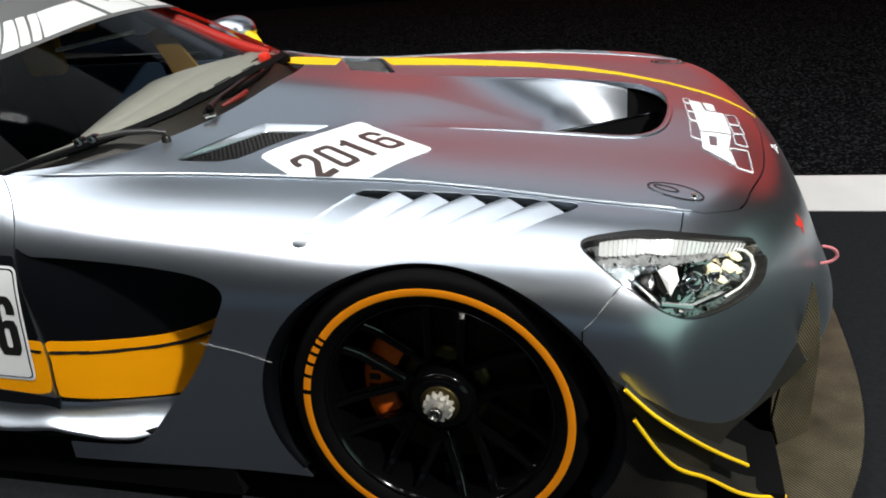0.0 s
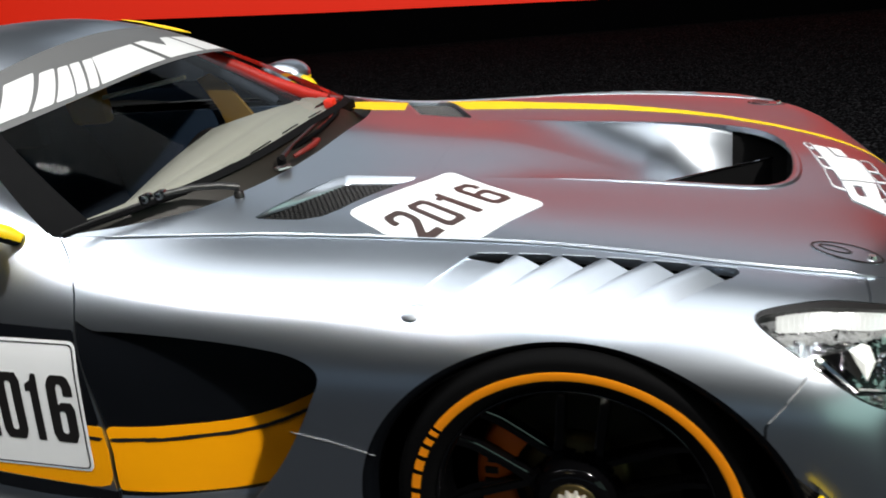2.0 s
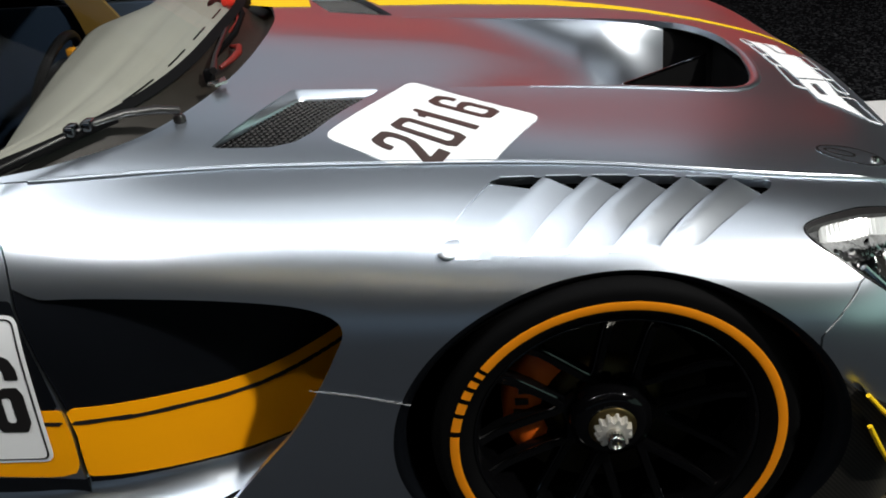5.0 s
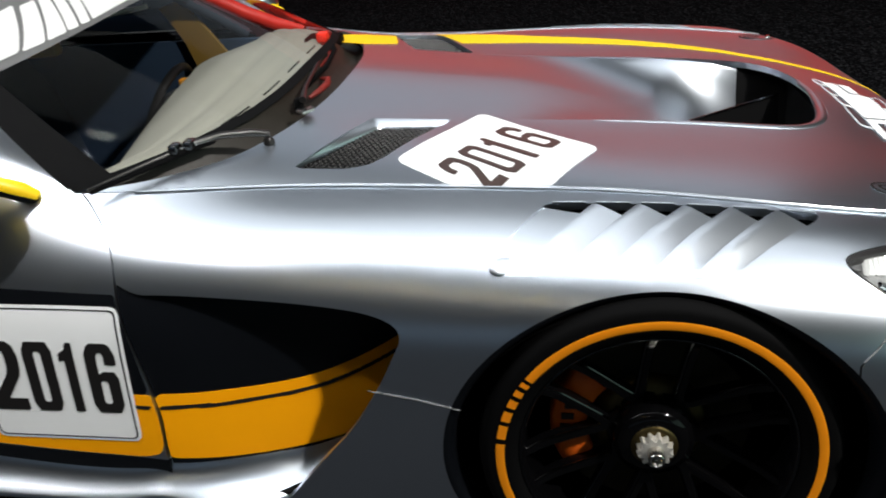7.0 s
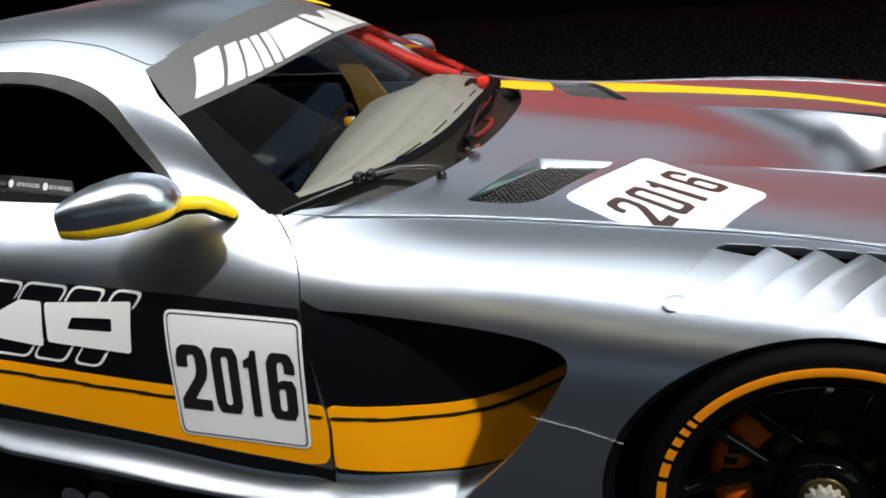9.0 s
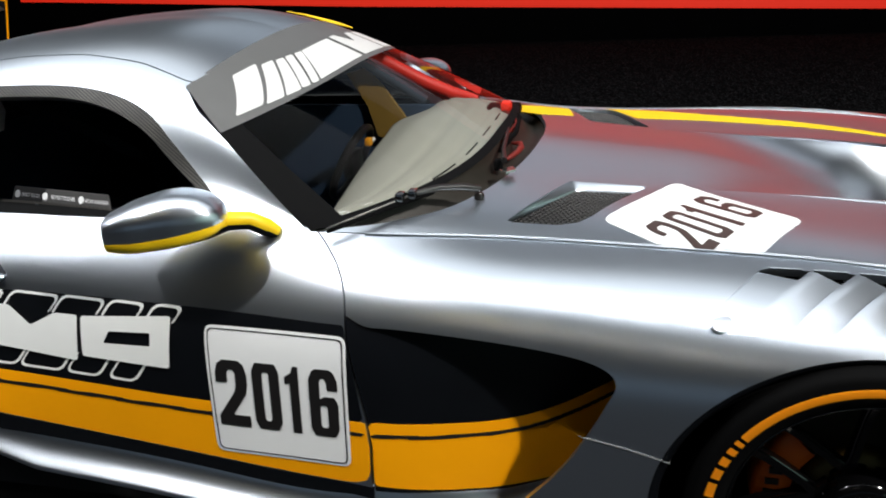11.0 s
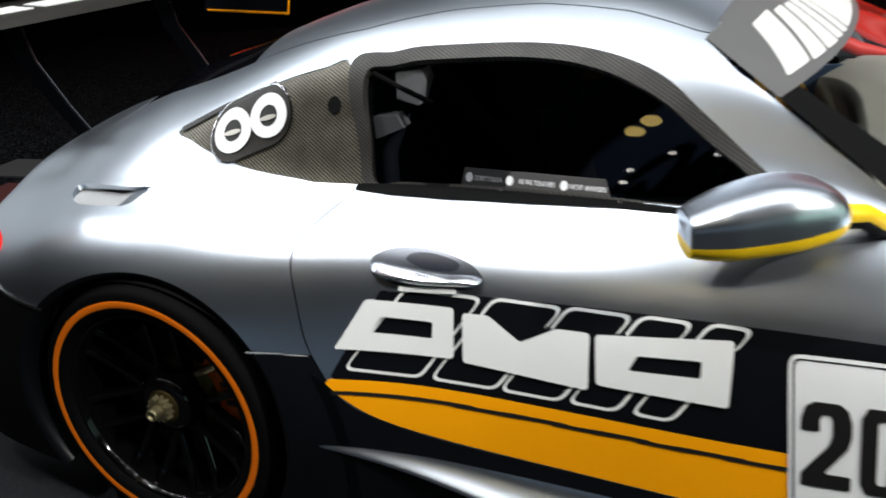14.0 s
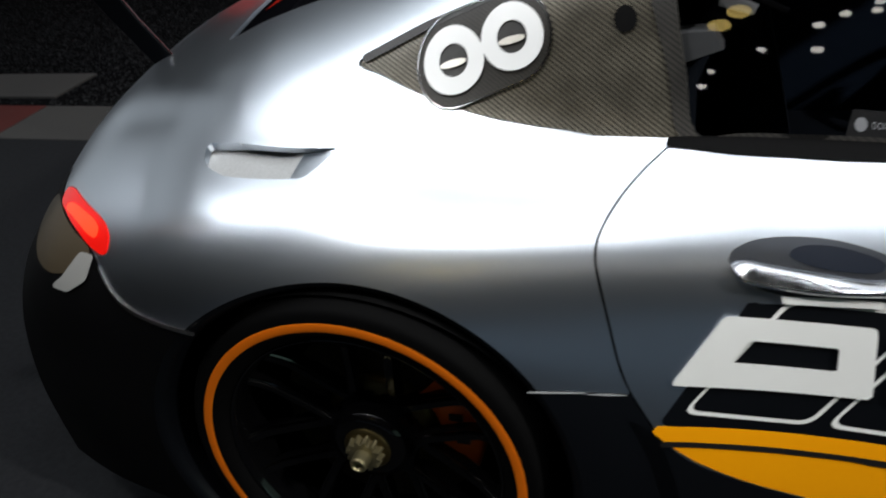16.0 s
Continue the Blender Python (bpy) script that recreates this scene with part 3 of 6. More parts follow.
def writing(text, height, width, place, mat, parent, name, bold=0.0, label=""):
    """Letters of the built-in font, stretched to a size and laid onto a surface by place(u, v)."""
    cu = bpy.data.curves.new(name, "FONT")
    cu.body, cu.offset, cu.align_x = text, bold, "CENTER"
    ob = bpy.data.objects.new(name, cu)
    scene.collection.objects.link(ob)
    me = bpy.data.meshes.new_from_object(ob.evaluated_get(bpy.context.evaluated_depsgraph_get()))
    bpy.data.objects.remove(ob)
    bm = bmesh.new()
    bm.from_mesh(me)
    xs, ys = [v.co.x for v in bm.verts], [v.co.y for v in bm.verts]
    sx, sy = width / (max(xs) - min(xs)), height / (max(ys) - min(ys))
    mx, my = (max(xs) + min(xs)) / 2, (max(ys) + min(ys)) / 2
    bmesh.ops.triangulate(bm, faces=bm.faces[:])
    for _ in range(2):
        bmesh.ops.subdivide_edges(bm, edges=[e for e in bm.edges if e.calc_length() > 0.12], cuts=1)
        bmesh.ops.triangulate(bm, faces=bm.faces[:])
    gone = []
    for v in bm.verts:
        p = place((v.co.x - mx) * sx, (v.co.y - my) * sy)
        if p is None:
            gone.append(v)
        else:
            v.co = p
    bmesh.ops.delete(bm, geom=gone, context="VERTS")
    return part(name, bm, mat, parent, label, smooth=False)


X, Y, Z = side[0].T
FRONT_SEAM = [(0.30, -.935), (0.341, -.938), (0.393, -.937), (0.526, -.962), (0.642, -.987), (0.737, -1.016), (0.80, -1.09)]
REAR_SEAM = [(0.30, -2.10), (0.492, -2.161), (0.542, -2.193), (0.62, -2.221), (0.693, -2.243), (0.734, -2.247), (0.767, -2.221), (0.83, -2.13)]
LOW = [(-2.25, .500), (-2.167, .489), (-2.13, .457), (-2.067, .425), (-1.963, .399), (-1.74, .372), (-1.317, .335), (-1.124, .320), (-.978, .312), (-.90, .305)]
DIVE = [(.30, .53), (.382, .452), (.435, .415), (.508, .352), (.597, .300), (.65, .312), (.704, .345), (.9, .38)]
GAP = 0.0018
arch_front = (np.sqrt((X / .385) ** 2 + ((Z - .34) / .333) ** 2) - 1) * .35
arch_rear = (np.sqrt(((X + 2.63) / .378) ** 2 + ((Z - .34) / .352) ** 2) - 1) * .36
low = Z - line(LOW, X)
f_seam, r_seam = line(FRONT_SEAM, Z) - X, X - line(REAR_SEAM, Z)
INTAKE = smooth_loop([(-1.02, .630), (-.93, .648), (-.735, .644), (-.575, .632), (-.485, .616), (-.448, .588), (-.468, .536), (-.502, .472), (-.55, .398), (-.616, .322), (-.66, .270), (-.70, .225), (-.76, .195), (-.92, .19), (-1.02, .21)])
intake = -inside(np.stack([X, Z], 1), INTAKE)
bumper_line = X - np.interp(Z, [.10, .563, .635, .683, .694, .76], [.304, .304, .368, .478, .484, .484])
HEADLIGHT = smooth_loop([(.293, .691), (.328, .699), (.420, .694), (.526, .668), (.616, .625), (.650, .588), (.646, .548), (.601, .540), (.513, .556), (.455, .582), (.393, .625), (.335, .662)], 5)
head = -inside(np.stack([X, Z], 1), HEADLIGHT)
LOUVRE = [(-.190, -.709), (.287, -.718), (.272, -.746), (.123, -.873), (-.262, -.866), (-.292, -.852)]
louvre = -inside(np.stack([X, Y], 1), rounded(LOUVRE, .012))
front_low = Z - np.interp(X, [-.52, -.339, 0.0], [.479, .447, .44])
rear_low = Z - np.interp(X, [-2.40, -2.19], [.545, .536])
REAR_BUMPER = [(-3.5, .74), (-3.30, .715), (-3.12, .690), (-3.075, .665), (-3.036, .632), (-2.972, .609), (-2.852, .598), (-2.6, .59)]
bump_rear = np.maximum(Z - line(REAR_BUMPER, X), X + 2.66)
TAIL = smooth_loop([(-3.245, .722), (-3.205, .732), (-3.142, .728), (-3.087, .719), (-3.060, .704), (-3.063, .681), (-3.10, .684), (-3.15, .698), (-3.20, .708), (-3.237, .711)], 5)
tail = -inside(np.stack([X, Z], 1), TAIL)
VENT = rounded([(-2.928, .806), (-2.907, .8155), (-2.662, .8195), (-2.706, .7925), (-2.858, .7885), (-2.908, .793)], .010)


def panel(name, fields, mat, label="", depth=0.014, source=side):
    """A body panel: the part of the skin where all fields are positive, with folded edges; once on each side."""
    m = source
    for k in range(len(fields)):
        vals = fields[k]
        if k:
            vals = carry[k]
        if not k:
            stack = np.stack(fields, 1)
            aug = (m[0], np.concatenate([m[1], stack], 1), m[2])
            aug = clip(aug, stack[:, 0])
        else:
            aug = clip(aug, aug[1][:, 3 + k])
        carry = {j: aug[1][:, 3 + j] for j in range(len(fields))}
    out = rim((aug[0], aug[1][:, :3], aug[2]), depth)
    near = part(name, out, mat, car, label)
    part(name, mirrored(out), mat, car, label)
    return near


fender = panel("front_fender", [-f_seam - GAP, -bumper_line - GAP, arch_front, intake, head, louvre, front_low - GAP], SILVER, "satin silver front fender with a louvred top")
panel("fender_lower", [-f_seam - GAP, -bumper_line - GAP, arch_front, intake, -front_low - GAP], SILVER, "satin silver lower fender behind the wheel")
bumper = panel("front_bumper", [bumper_line - GAP, arch_front, head, Z - line(DIVE, X)], SILVER, "satin silver front bumper corner")
panel("bumper_lower", [bumper_line - GAP, arch_front, line(DIVE, X) - Z - .001, Z - .09], CARBON, "dark carbon lower bumper")
door = panel("door", [f_seam - GAP, r_seam - GAP, low], SILVER, "satin silver door with black and yellow lower half")
quarter = panel("rear_quarter", [-r_seam - GAP, arch_rear, rear_low - GAP, bump_rear - GAP, tail, -inside(np.stack([X, Z], 1), VENT)], SILVER, "satin silver rear quarter with a wide wheel arch")
# Black stands in for the shade on this silver panel.
panel("quarter_lower", [-r_seam - GAP, arch_rear, -rear_low - GAP, X + 2.63, Z - .16], BLACK, "lower panel ahead of the rear wheel, shade painted black")
panel("rear_bumper", [-bump_rear - GAP, arch_rear, -2.63 - X, tail, Z - .16], material("dull_black_plastic", (0.002, 0.002, 0.0024), .6, 0, .15, 12, spec=.1), "black rear bumper side")
panel("sill_step", [f_seam, r_seam + .03, -low - .002, Z - .2], BLACK, "", 0.01)


# dark inner shell behind the gaps
def inner_shell(mesh, f, d=0.03):
    return shifted(clip(mesh, f), -d)


core = inner_shell(side, np.minimum(np.minimum(np.minimum(arch_front - .02, arch_rear - .02), intake - .02), np.minimum(np.minimum(head - .03, louvre - .015), Z - .2)))
part("inner_body", merge(core, mirrored(core)), DARK, car)


# wheel arch lips, turned in around the wheels
def arch_lip(cx, a, b):
    ts = np.radians(np.linspace(-32, 212, 90))
    g = []
    for t in ts:
        c, s = np.cos(t), np.sin(t)
        p = at_side(cx + a * c * 1.003, .34 + b * s * 1.003)
        y = p[1] if p is not None else -.95
        row = []
        for k, (dr, dy) in enumerate([(.0005, 0.0), (-.005, .0005), (-.010, .003), (-.015, .008), (-.019, .016), (-.021, .03), (-.021, .07)]):
            row.append((cx + (a + dr) * c, y + dy, .34 + (b + dr) * s))
        g.append(row)
    v, n, t = grid_mesh(np.array(g))
    mid = np.array([cx, -.9, .34])
    return (v, n, t) if (n * (v - mid)).sum(1).mean() < 0 else (v, -n, t[:, ::-1])


for cx, a, b in ((0, .385, .333), (-2.63, .378, .352)):
    m = arch_lip(cx, a, b)
    # Black puts the shade on the body-coloured lip into its colour.
    part("wheel_arch_lip", m, BLACK, car, "rounded wheel arch lip, its shade painted black")
    part("wheel_arch_lip", mirrored(m), BLACK, car)
    well = lathe([(.335, -.905), (.345, -.86), (.348, -.80), (.348, -.55), (.05, -.54)], 60)
    well = (well[0] * ((a - .012) / .348, 1, (b - .012) / .348), well[1], well[2])
    well = (well[0] + np.array([cx, 0, .34]), -well[1], well[2][:, ::-1])
    part("wheel_well", well, DARK, car)
    part("wheel_well", mirrored(well), DARK, car)

# hood
hx, hy, hz = hood_near[0].T
hood_front = line([(0, .702), (.14, .696), (.33, .674), (.54, .622), (.64, .575), (.685, .52)], -hy) - hx
SCOOP = [(-0.385, 0.29), (-0.117, 0.278), (0.195, 0.282), (0.278, 0.282), (0.329, 0.279), (0.37, 0.27), (0.4, 0.251), (0.426, 0.221), (0.443, 0.185), (0.455, 0.143), (0.463, 0.092), (0.468, 0.031), (0.468, 0)]
SCOOP = np.array([(a, -b) for a, b in SCOOP] + [(a, b) for a, b in SCOOP[-2::-1]])
scoop = -inside(np.stack([hx, hy], 1), SCOOP)
COWL = [(0, -0.697), (0.126, -0.706), (0.297, -0.738), (0.489, -0.802), (0.597, -0.879), (0.644, -0.936), (0.685, -1), (0.72, -1.07), (0.76, -1.1)]
cowl = hx - line(COWL, -hy)
VENT_NEAR = np.array([(-0.705, -0.581), (-0.577, -0.348), (-0.415, -0.32), (-0.474, -0.428), (-0.522, -0.526), (-0.549, -0.56), (-0.591, -0.577)])
VENT_CUT = np.concatenate([VENT_NEAR[:1], VENT_NEAR[1:2] + (-.014, .030), VENT_NEAR[2:3] + (.006, .020), VENT_NEAR[2:]])
vent = -inside(np.stack([hx, hy], 1), VENT_CUT)


def cut(mesh, fields):
    stack = np.stack(fields, 1)
    aug = (mesh[0], np.concatenate([mesh[1], stack], 1), mesh[2])
    for k in range(len(fields)):
        aug = clip(aug, aug[1][:, 3 + k])
    return aug[0], aug[1][:, :3], aug[2]


edge_dist = (np.arange(len(hx)) % 60) * .0115 - .0035
half = cut(hood_near, [hood_front - GAP, scoop, cowl, vent, edge_dist])
hood = part("hood", rim(merge(half, mirrored(half)), .016), SILVER, car, "satin silver hood with a large central air outlet")
nose = cut(hood_near, [-hood_front - GAP])
rows_ = hood_near[0].reshape(-1, 60, 3)[:, 0]
front_ = hood_front.reshape(-1, 60)[:, 0]
rows_ = [p for p, f in zip(rows_, front_) if f > .02 and p[0] > -1.065][::3]
for sgn in (1, -1):
    fade_ = [min(1.0, k / 4 + .2, (len(rows_) - 1 - k) / 4 + .2) for k in range(len(rows_))]
    part("hood_edge", tube([(p[0], sgn * (p[1] + .0075), p[2] - .0005) for p in rows_], [.0036 * f for f in fade_], 10), SILVER, hood, "thin rolled silver edge of the hood")
part("nose", rim(merge(nose, mirrored(nose)), .012), SILVER, car, "rounded satin silver nose panel")
under = shifted(cut(hood_near, [np.minimum(scoop - .02, vent - .02), cowl - .01]), -.03)
part("inner_body", merge(under, mirrored(under)), DARK, car)

line5 = hood_near[0].reshape(-1, 60, 3)[:, 0]
line5 = line5[(line5[:, 0] > -.985) & (line5[:, 0] < .50)][::3]
for s in (1, -1):
    part("hood_bead", tube([(q[0], s * (q[1] - .003), q[2] + .0005) for q in line5], .0032, 8), SILVER, hood, "bright rolled edge beside the hood")

# ramp of the hood outlet
def merge_boxes(a, b):
    me = bpy.data.meshes.new("joined")
    b.to_mesh(me)
    a.from_mesh(me)
    b.free()
    bpy.data.meshes.remove(me)
    return a


su, sv = np.linspace(-.40, .50, 60), np.linspace(-.33, .33, 50)


def outlet_depth(u, v):
    q = np.clip((u + .34) / .74, 0, 1)
    step = .004 * np.clip((u + .30) / .2, 0, 1) * np.clip(.5 - v / .3, 0, 1)
    return .0006 + step + (.13 * q * q * (3 - 2 * q) + .26 * np.clip((u - .08) / .24, 0, 1.5) ** 2) * np.clip(1 - abs(v / (.315 if v < 0 else .284)) ** 2.4, 0, 1)


g = np.array([[at_top(u, v) - (0, 0, outlet_depth(u, v)) for v in sv] for u in su])
v, n, t = grid_mesh(g)
if n[:, 2].mean() < 0:
    n, t = -n, t[:, ::-1]
mouth = np.minimum(.200 + .78 * (v[:, 1] + .265), .345) - v[:, 0]
part("outlet_ramp", clip((v, n, t), mouth), SILVER, hood, "smooth silver ramp of the air outlet")
# Rest of the ramp surface; a dark colour stands in for its shade.
part("outlet_throat", shifted(clip((v, n, t), -mouth), -.001), DARK, hood, "throat of the air outlet, its shade painted dark")
lip_path = np.concatenate([SCOOP[1:13], SCOOP[13:25]])
lip_path = np.array([lip_path[0] + (lip_path[1] - lip_path[0]) * q for q in np.linspace(.1, .8, 8)] + [tuple(p) for p in lip_path[1:14]])
tops = [at_top(p[0], p[1] - .0006) for p in lip_path]
thick_ = [min(.017, .003 + .0015 * k) * (1 if k < 14 else max(.35, 1 - .11 * (k - 13))) for k in range(len(tops))]
part("outlet_lip", tube([(q[0], q[1], q[2] - .75 * r_) for q, r_ in zip(tops, thick_)], thick_, 14), SILVER, hood, "rolled silver edge of the air outlet")
# The upright front box is added to darken the ramp's reflection.
part("outlet_duct", merge_boxes(box(.20, .56, -.40, .40, .44, .48), box(.49, .51, -.36, .36, .48, .655)), DARK, hood, "black air duct")
vane = [(.215 + .225 * q, -.04 + .22 * q, .672 - .022 * q) for q in np.linspace(-.25, 1, 14)]
# Dark sheet put where the mouth under the vane lies in shade.
part("outlet_shade", grid_mesh(np.array([[(x, y, z - .002), (x, y - .02, z - .05), (x, y - .06, z - .16)] for x, y, z in vane])), DARK, hood, "dark sheet for the shade below the vane")
part("outlet_vane", tube(vane, .0035, 10), EDGE, hood, "dark polished vane in the air outlet")

# hood vents with a honeycomb mesh
def honeycomb(poly, cell, where, drop):
    """A mesh of small bars over a polygon, set below the surface."""
    bm = bmesh.new()
    lo, hi = poly.min(0), poly.max(0)
    r = cell / math.sqrt(3)
    rows = []
    i = 0
    y = lo[1]
    while y < hi[1]:
        x = lo[0] + (cell / 2 if i % 2 else 0)
        while x < hi[0]:
            rows.append((x, y))
            x += cell
        y += r * 1.5
        i += 1
    rows = np.array(rows)
    rows = rows[inside(rows, poly) > -r * .3]
    for cx, cy in rows.tolist():
        p = where(cx, cy)
        if p is None:
            continue
        ring = []
        for k, rr in ((0, r * 1.02), (1, r * .78)):
            ring.append([bm.verts.new((cx + rr * math.sin(a), cy + rr * math.cos(a), p[2] - drop - .003 * k)) for a in np.linspace(0, 2 * math.pi, 6, endpoint=False)])
        for q in range(6):
            bm.faces.new((ring[0][q], ring[1][q], ring[1][(q + 1) % 6], ring[0][(q + 1) % 6]))
    bmesh.ops.recalc_face_normals(bm, faces=bm.faces[:])
    return bm


MESHGREY = material("dark_grey_mesh", (0.016, 0.016, 0.017), 0.42, 0.3)
for sgn in (1, -1):
    poly = VENT_NEAR * (1, sgn)
    part("vent_mesh", honeycomb(poly, .0125, at_top, .013), MESHGREY, hood, "dark honeycomb vent mesh")
    tub = prism([tuple(p) for p in poly], .03, lambda u, v, d: Vector((u, v, at_top(u, v)[2] - .075 + d)))
    part("vent_tub", tub, DARK, hood)
    inner = [np.array(p) for p in poly]
    corner_ = VENT_NEAR[0] * (1, sgn)
    rows_v = [[at_top(corner_[0], corner_[1], 0) + (0, 0, d_) for d_ in (.0004, .0002, 0, -.0005, -.001, -.002)]]
    for q in np.linspace(0, 1, 12):
        far_, near_ = (VENT_CUT[1] + q * (VENT_CUT[2] - VENT_CUT[1])) * (1, sgn), (VENT_NEAR[1] + q * (VENT_NEAR[2] - VENT_NEAR[1])) * (1, sgn)
        steps = [(far_ + (near_ - far_) * e, d_) for e, d_ in ((0, .0004), (.10, -.0004), (.35, -.003), (.7, -.0085), (1, -.014), (1.06, -.03))]
        rows_v.append([at_top(p_[0], p_[1], 0) + (0, 0, d_) for p_, d_ in steps])
    vl = grid_mesh(np.array(rows_v))
    if vl[1][:, 2].mean() < 0:
        vl = (vl[0], -vl[1], vl[2][:, ::-1])
    part("vent_lip", vl, SILVER, hood, "sloping silver lip of the vent")

# hood latch, oval and recessed
a = np.linspace(0, 2 * math.pi, 28, endpoint=False)
for sgn in (1, -1):
    oval = np.stack([.470 + .056 * np.cos(a) - .012 * np.sin(a), sgn * (-.607 - .030 * np.sin(a) - .022 * np.cos(a))], 1)
    part("latch_plate", decal([oval], at_top, .0010, .005, thick=.0015), SILVER, hood, "oval silver hood latch")
    mid_ = oval.mean(0)
    part("latch_gap", loop_film(oval * 1.0, mid_ + (oval - mid_) * .93, at_top, .0020), INK, hood, "thin dark gap round the latch", smooth=False)
    o2 = np.stack([.452 + .026 * np.cos(a), sgn * (-.600 - .013 * np.sin(a) - .010 * np.cos(a))], 1)
    part("latch_slot", loop_film(o2, o2.mean(0) + (o2 - o2.mean(0)) * .82, at_top, .0022), INK, hood, "dark slot of the latch", smooth=False)
    p = at_top(.508, sgn * -.622)
    bm = bmesh.new()
    bmesh.ops.create_cone(bm, cap_ends=True, segments=16, radius1=.008, radius2=.006, depth=.006, matrix=pose(p[0], p[1], p[2] + .003))
    part("latch_pin", bm, STEEL, hood, "small steel pin")

# fender louvres: a dark tub and six overlapping slats
LV = np.array(LOUVRE)


def louvre_at(s, r, d):
    """s along from rear to front, r from the top line down to the bottom line, d height over the skin."""
    top = LV[0] + s * (LV[1] - LV[0])
    bot = LV[5] + (-.0, .0) + s * ((LV[3] + (.005, 0)) - LV[5])
    q = top + r * (bot - top)
    return at_top(q[0], q[1], d)


for sgn in (1, -1):
    g = np.array([[louvre_at(s, r, -.036) for r in np.linspace(0, 1, 8)] for s in np.linspace(-.02, 1.02, 20)])
    m = grid_mesh(g, True)
    part("louvre_tub", m if sgn > 0 else mirrored(m), DARK, car)
for i in range(6):
    s0, s1 = (i / 6 + .012 if i else -.07), (i + 1) / 6 + .052
    g = []
    for s in np.linspace(0, 1, 8):
        g.append([louvre_at(s0 + s * (s1 - s0), .015 + .16 * s + (.985 - .16 * s) * r, ((-.024 if i else -.010) + (.025 if i else .006) * min(1, (1 - s) * 1.15)) * (1 - .62 * r**3) + .0006) for r in np.linspace(0, 1.10, 10)])
    v, n, t = grid_mesh(np.array(g))
    if n[:, 2].mean() < 0:
        n, t = -n, t[:, ::-1]
    m = rim((v, n, t), .003)
    part("louvre_slat", m, SILVER, car, "slanted silver louvre slat")
    part("louvre_slat", mirrored(m), SILVER, car)

for sgn in (1, -1):
    for i in range(6):
        e = [louvre_at(i / 6 + .02 + .125 * q / 5, -.012, .0012) for q in range(6)]
        part("louvre_edge", tube([(q[0], sgn * q[1], q[2]) for q in e], .0022, 8), SILVER, car, "bright edge over the louvre")

for sgn in (1, -1):
    # Raised dome whose shape stands in for a recessed pocket's shading.
    c_ = at_top(-.264, -.850)
    bm = bmesh.new()
    bmesh.ops.create_uvsphere(bm, u_segments=24, v_segments=12, radius=1, matrix=pose(c_[0], sgn * c_[1], c_[2] - .0025, sgn * 42, 0, sgn * 28) @ Matrix.Diagonal((.028, .017, .0042, 1)))
    part("louvre_end", bm, SILVER, car, "small rounded end of the louvre")

# side intake: dark panel that runs in behind the fender
gx, gz = np.linspace(-1.06, -.36, 60), np.linspace(.22, .69, 40)
g = np.zeros((60, 40, 3))
for i, u in enumerate(gx):
    s = np.clip((u + 1.0) / .62, 0, 1)
    d = .165 * s * s * (3 - 2 * s)
    for j, w in enumerate(gz):
        p = at_side(u, w)
        g[i, j] = (u, p[1] + d + .002, w)
inner = grid_mesh(g)
if inner[1][:, 1].mean() > 0:
    inner = (inner[0], -inner[1], inner[2][:, ::-1])
INNER_TREE = tree_of(inner)
ix, iz = inner[0][:, 0], inner[0][:, 2]
inner = clip(inner, line(FRONT_SEAM, iz) * -1 + ix - GAP)
part("intake_panel", inner, BLACK, car, "black panel curving in behind the front fender")
part("intake_panel", mirrored(inner), BLACK, car)
UP_IN = [(-.955, .4525), (-.87, .446), (-.78, .441), (-.645, .440), (-.56, .460), (-.50, .486), (-.44, .52)]
LO_IN = [(-.955, .3125), (-.90, .304), (-.848, .297), (-.757, .287), (-.666, .282), (-.581, .290), (-.48, .31)]


def strip(up, lo, a, b, n=24):
    q = np.linspace(a, b, n)
    return np.concatenate([np.stack([q, line(up, q)], 1), np.stack([q[::-1], line(lo, q[::-1])], 1)])


def lowered(pts, d):
    return [(x, z - d) for x, z in pts]


def film(polys, lift, mat, parent, name, label="", tree=None, holes=(), res=0.008):
    return part(name, decal(polys, at_side, lift, res, holes, tree=tree), mat, parent, label)


SEAM_EDGE = [(-.934, .315), (-.935, .345), (-.934, .395), (-.938, .42), (-.943, .445)]
film([np.concatenate([strip(UP_IN, LO_IN, -.930, -.44), SEAM_EDGE])], .0012, YELLOW, car, "intake_stripe", "yellow stripe running into the dark intake", INNER_TREE)
film([strip(lowered(UP_IN, .0235), lowered(UP_IN, .0325), -.939, -.44)], .0026, INK, car, "intake_pinstripe", "thin black pinstripe", INNER_TREE)

# films on the door
UP = [(-2.167, .492), (-2.05, .4945), (-1.962, .4945), (-1.766, .488), (-1.59, .4795), (-1.378, .468), (-1.295, .465), (-.975, .4535), (-.93, .452)]
LO = [(-2.167, .489), (-2.13, .460), (-2.067, .428), (-1.963, .402), (-1.74, .375), (-1.317, .338), (-1.124, .323), (-.978, .3155), (-.93, .313)]
BLK = [(-2.23, .655), (-1.9, .668), (-1.37, .662), (-1.194, .655), (-.976, .647), (-.9, .646)]
dx = line(FRONT_SEAM, np.array([.33, .4, .5, .6, .645]))
film([np.concatenate([[(-2.15, .497), (-2.045, .667)], strip(BLK, UP, -2.03, -1.05, 40)[:40], [(-.992, .648), (-.966, .54), (-.951, .4535)], strip(BLK, UP, -2.14, -1.05, 40)[40:]])], .0010, BLACK, door, "black_film", "black film on the lower door")
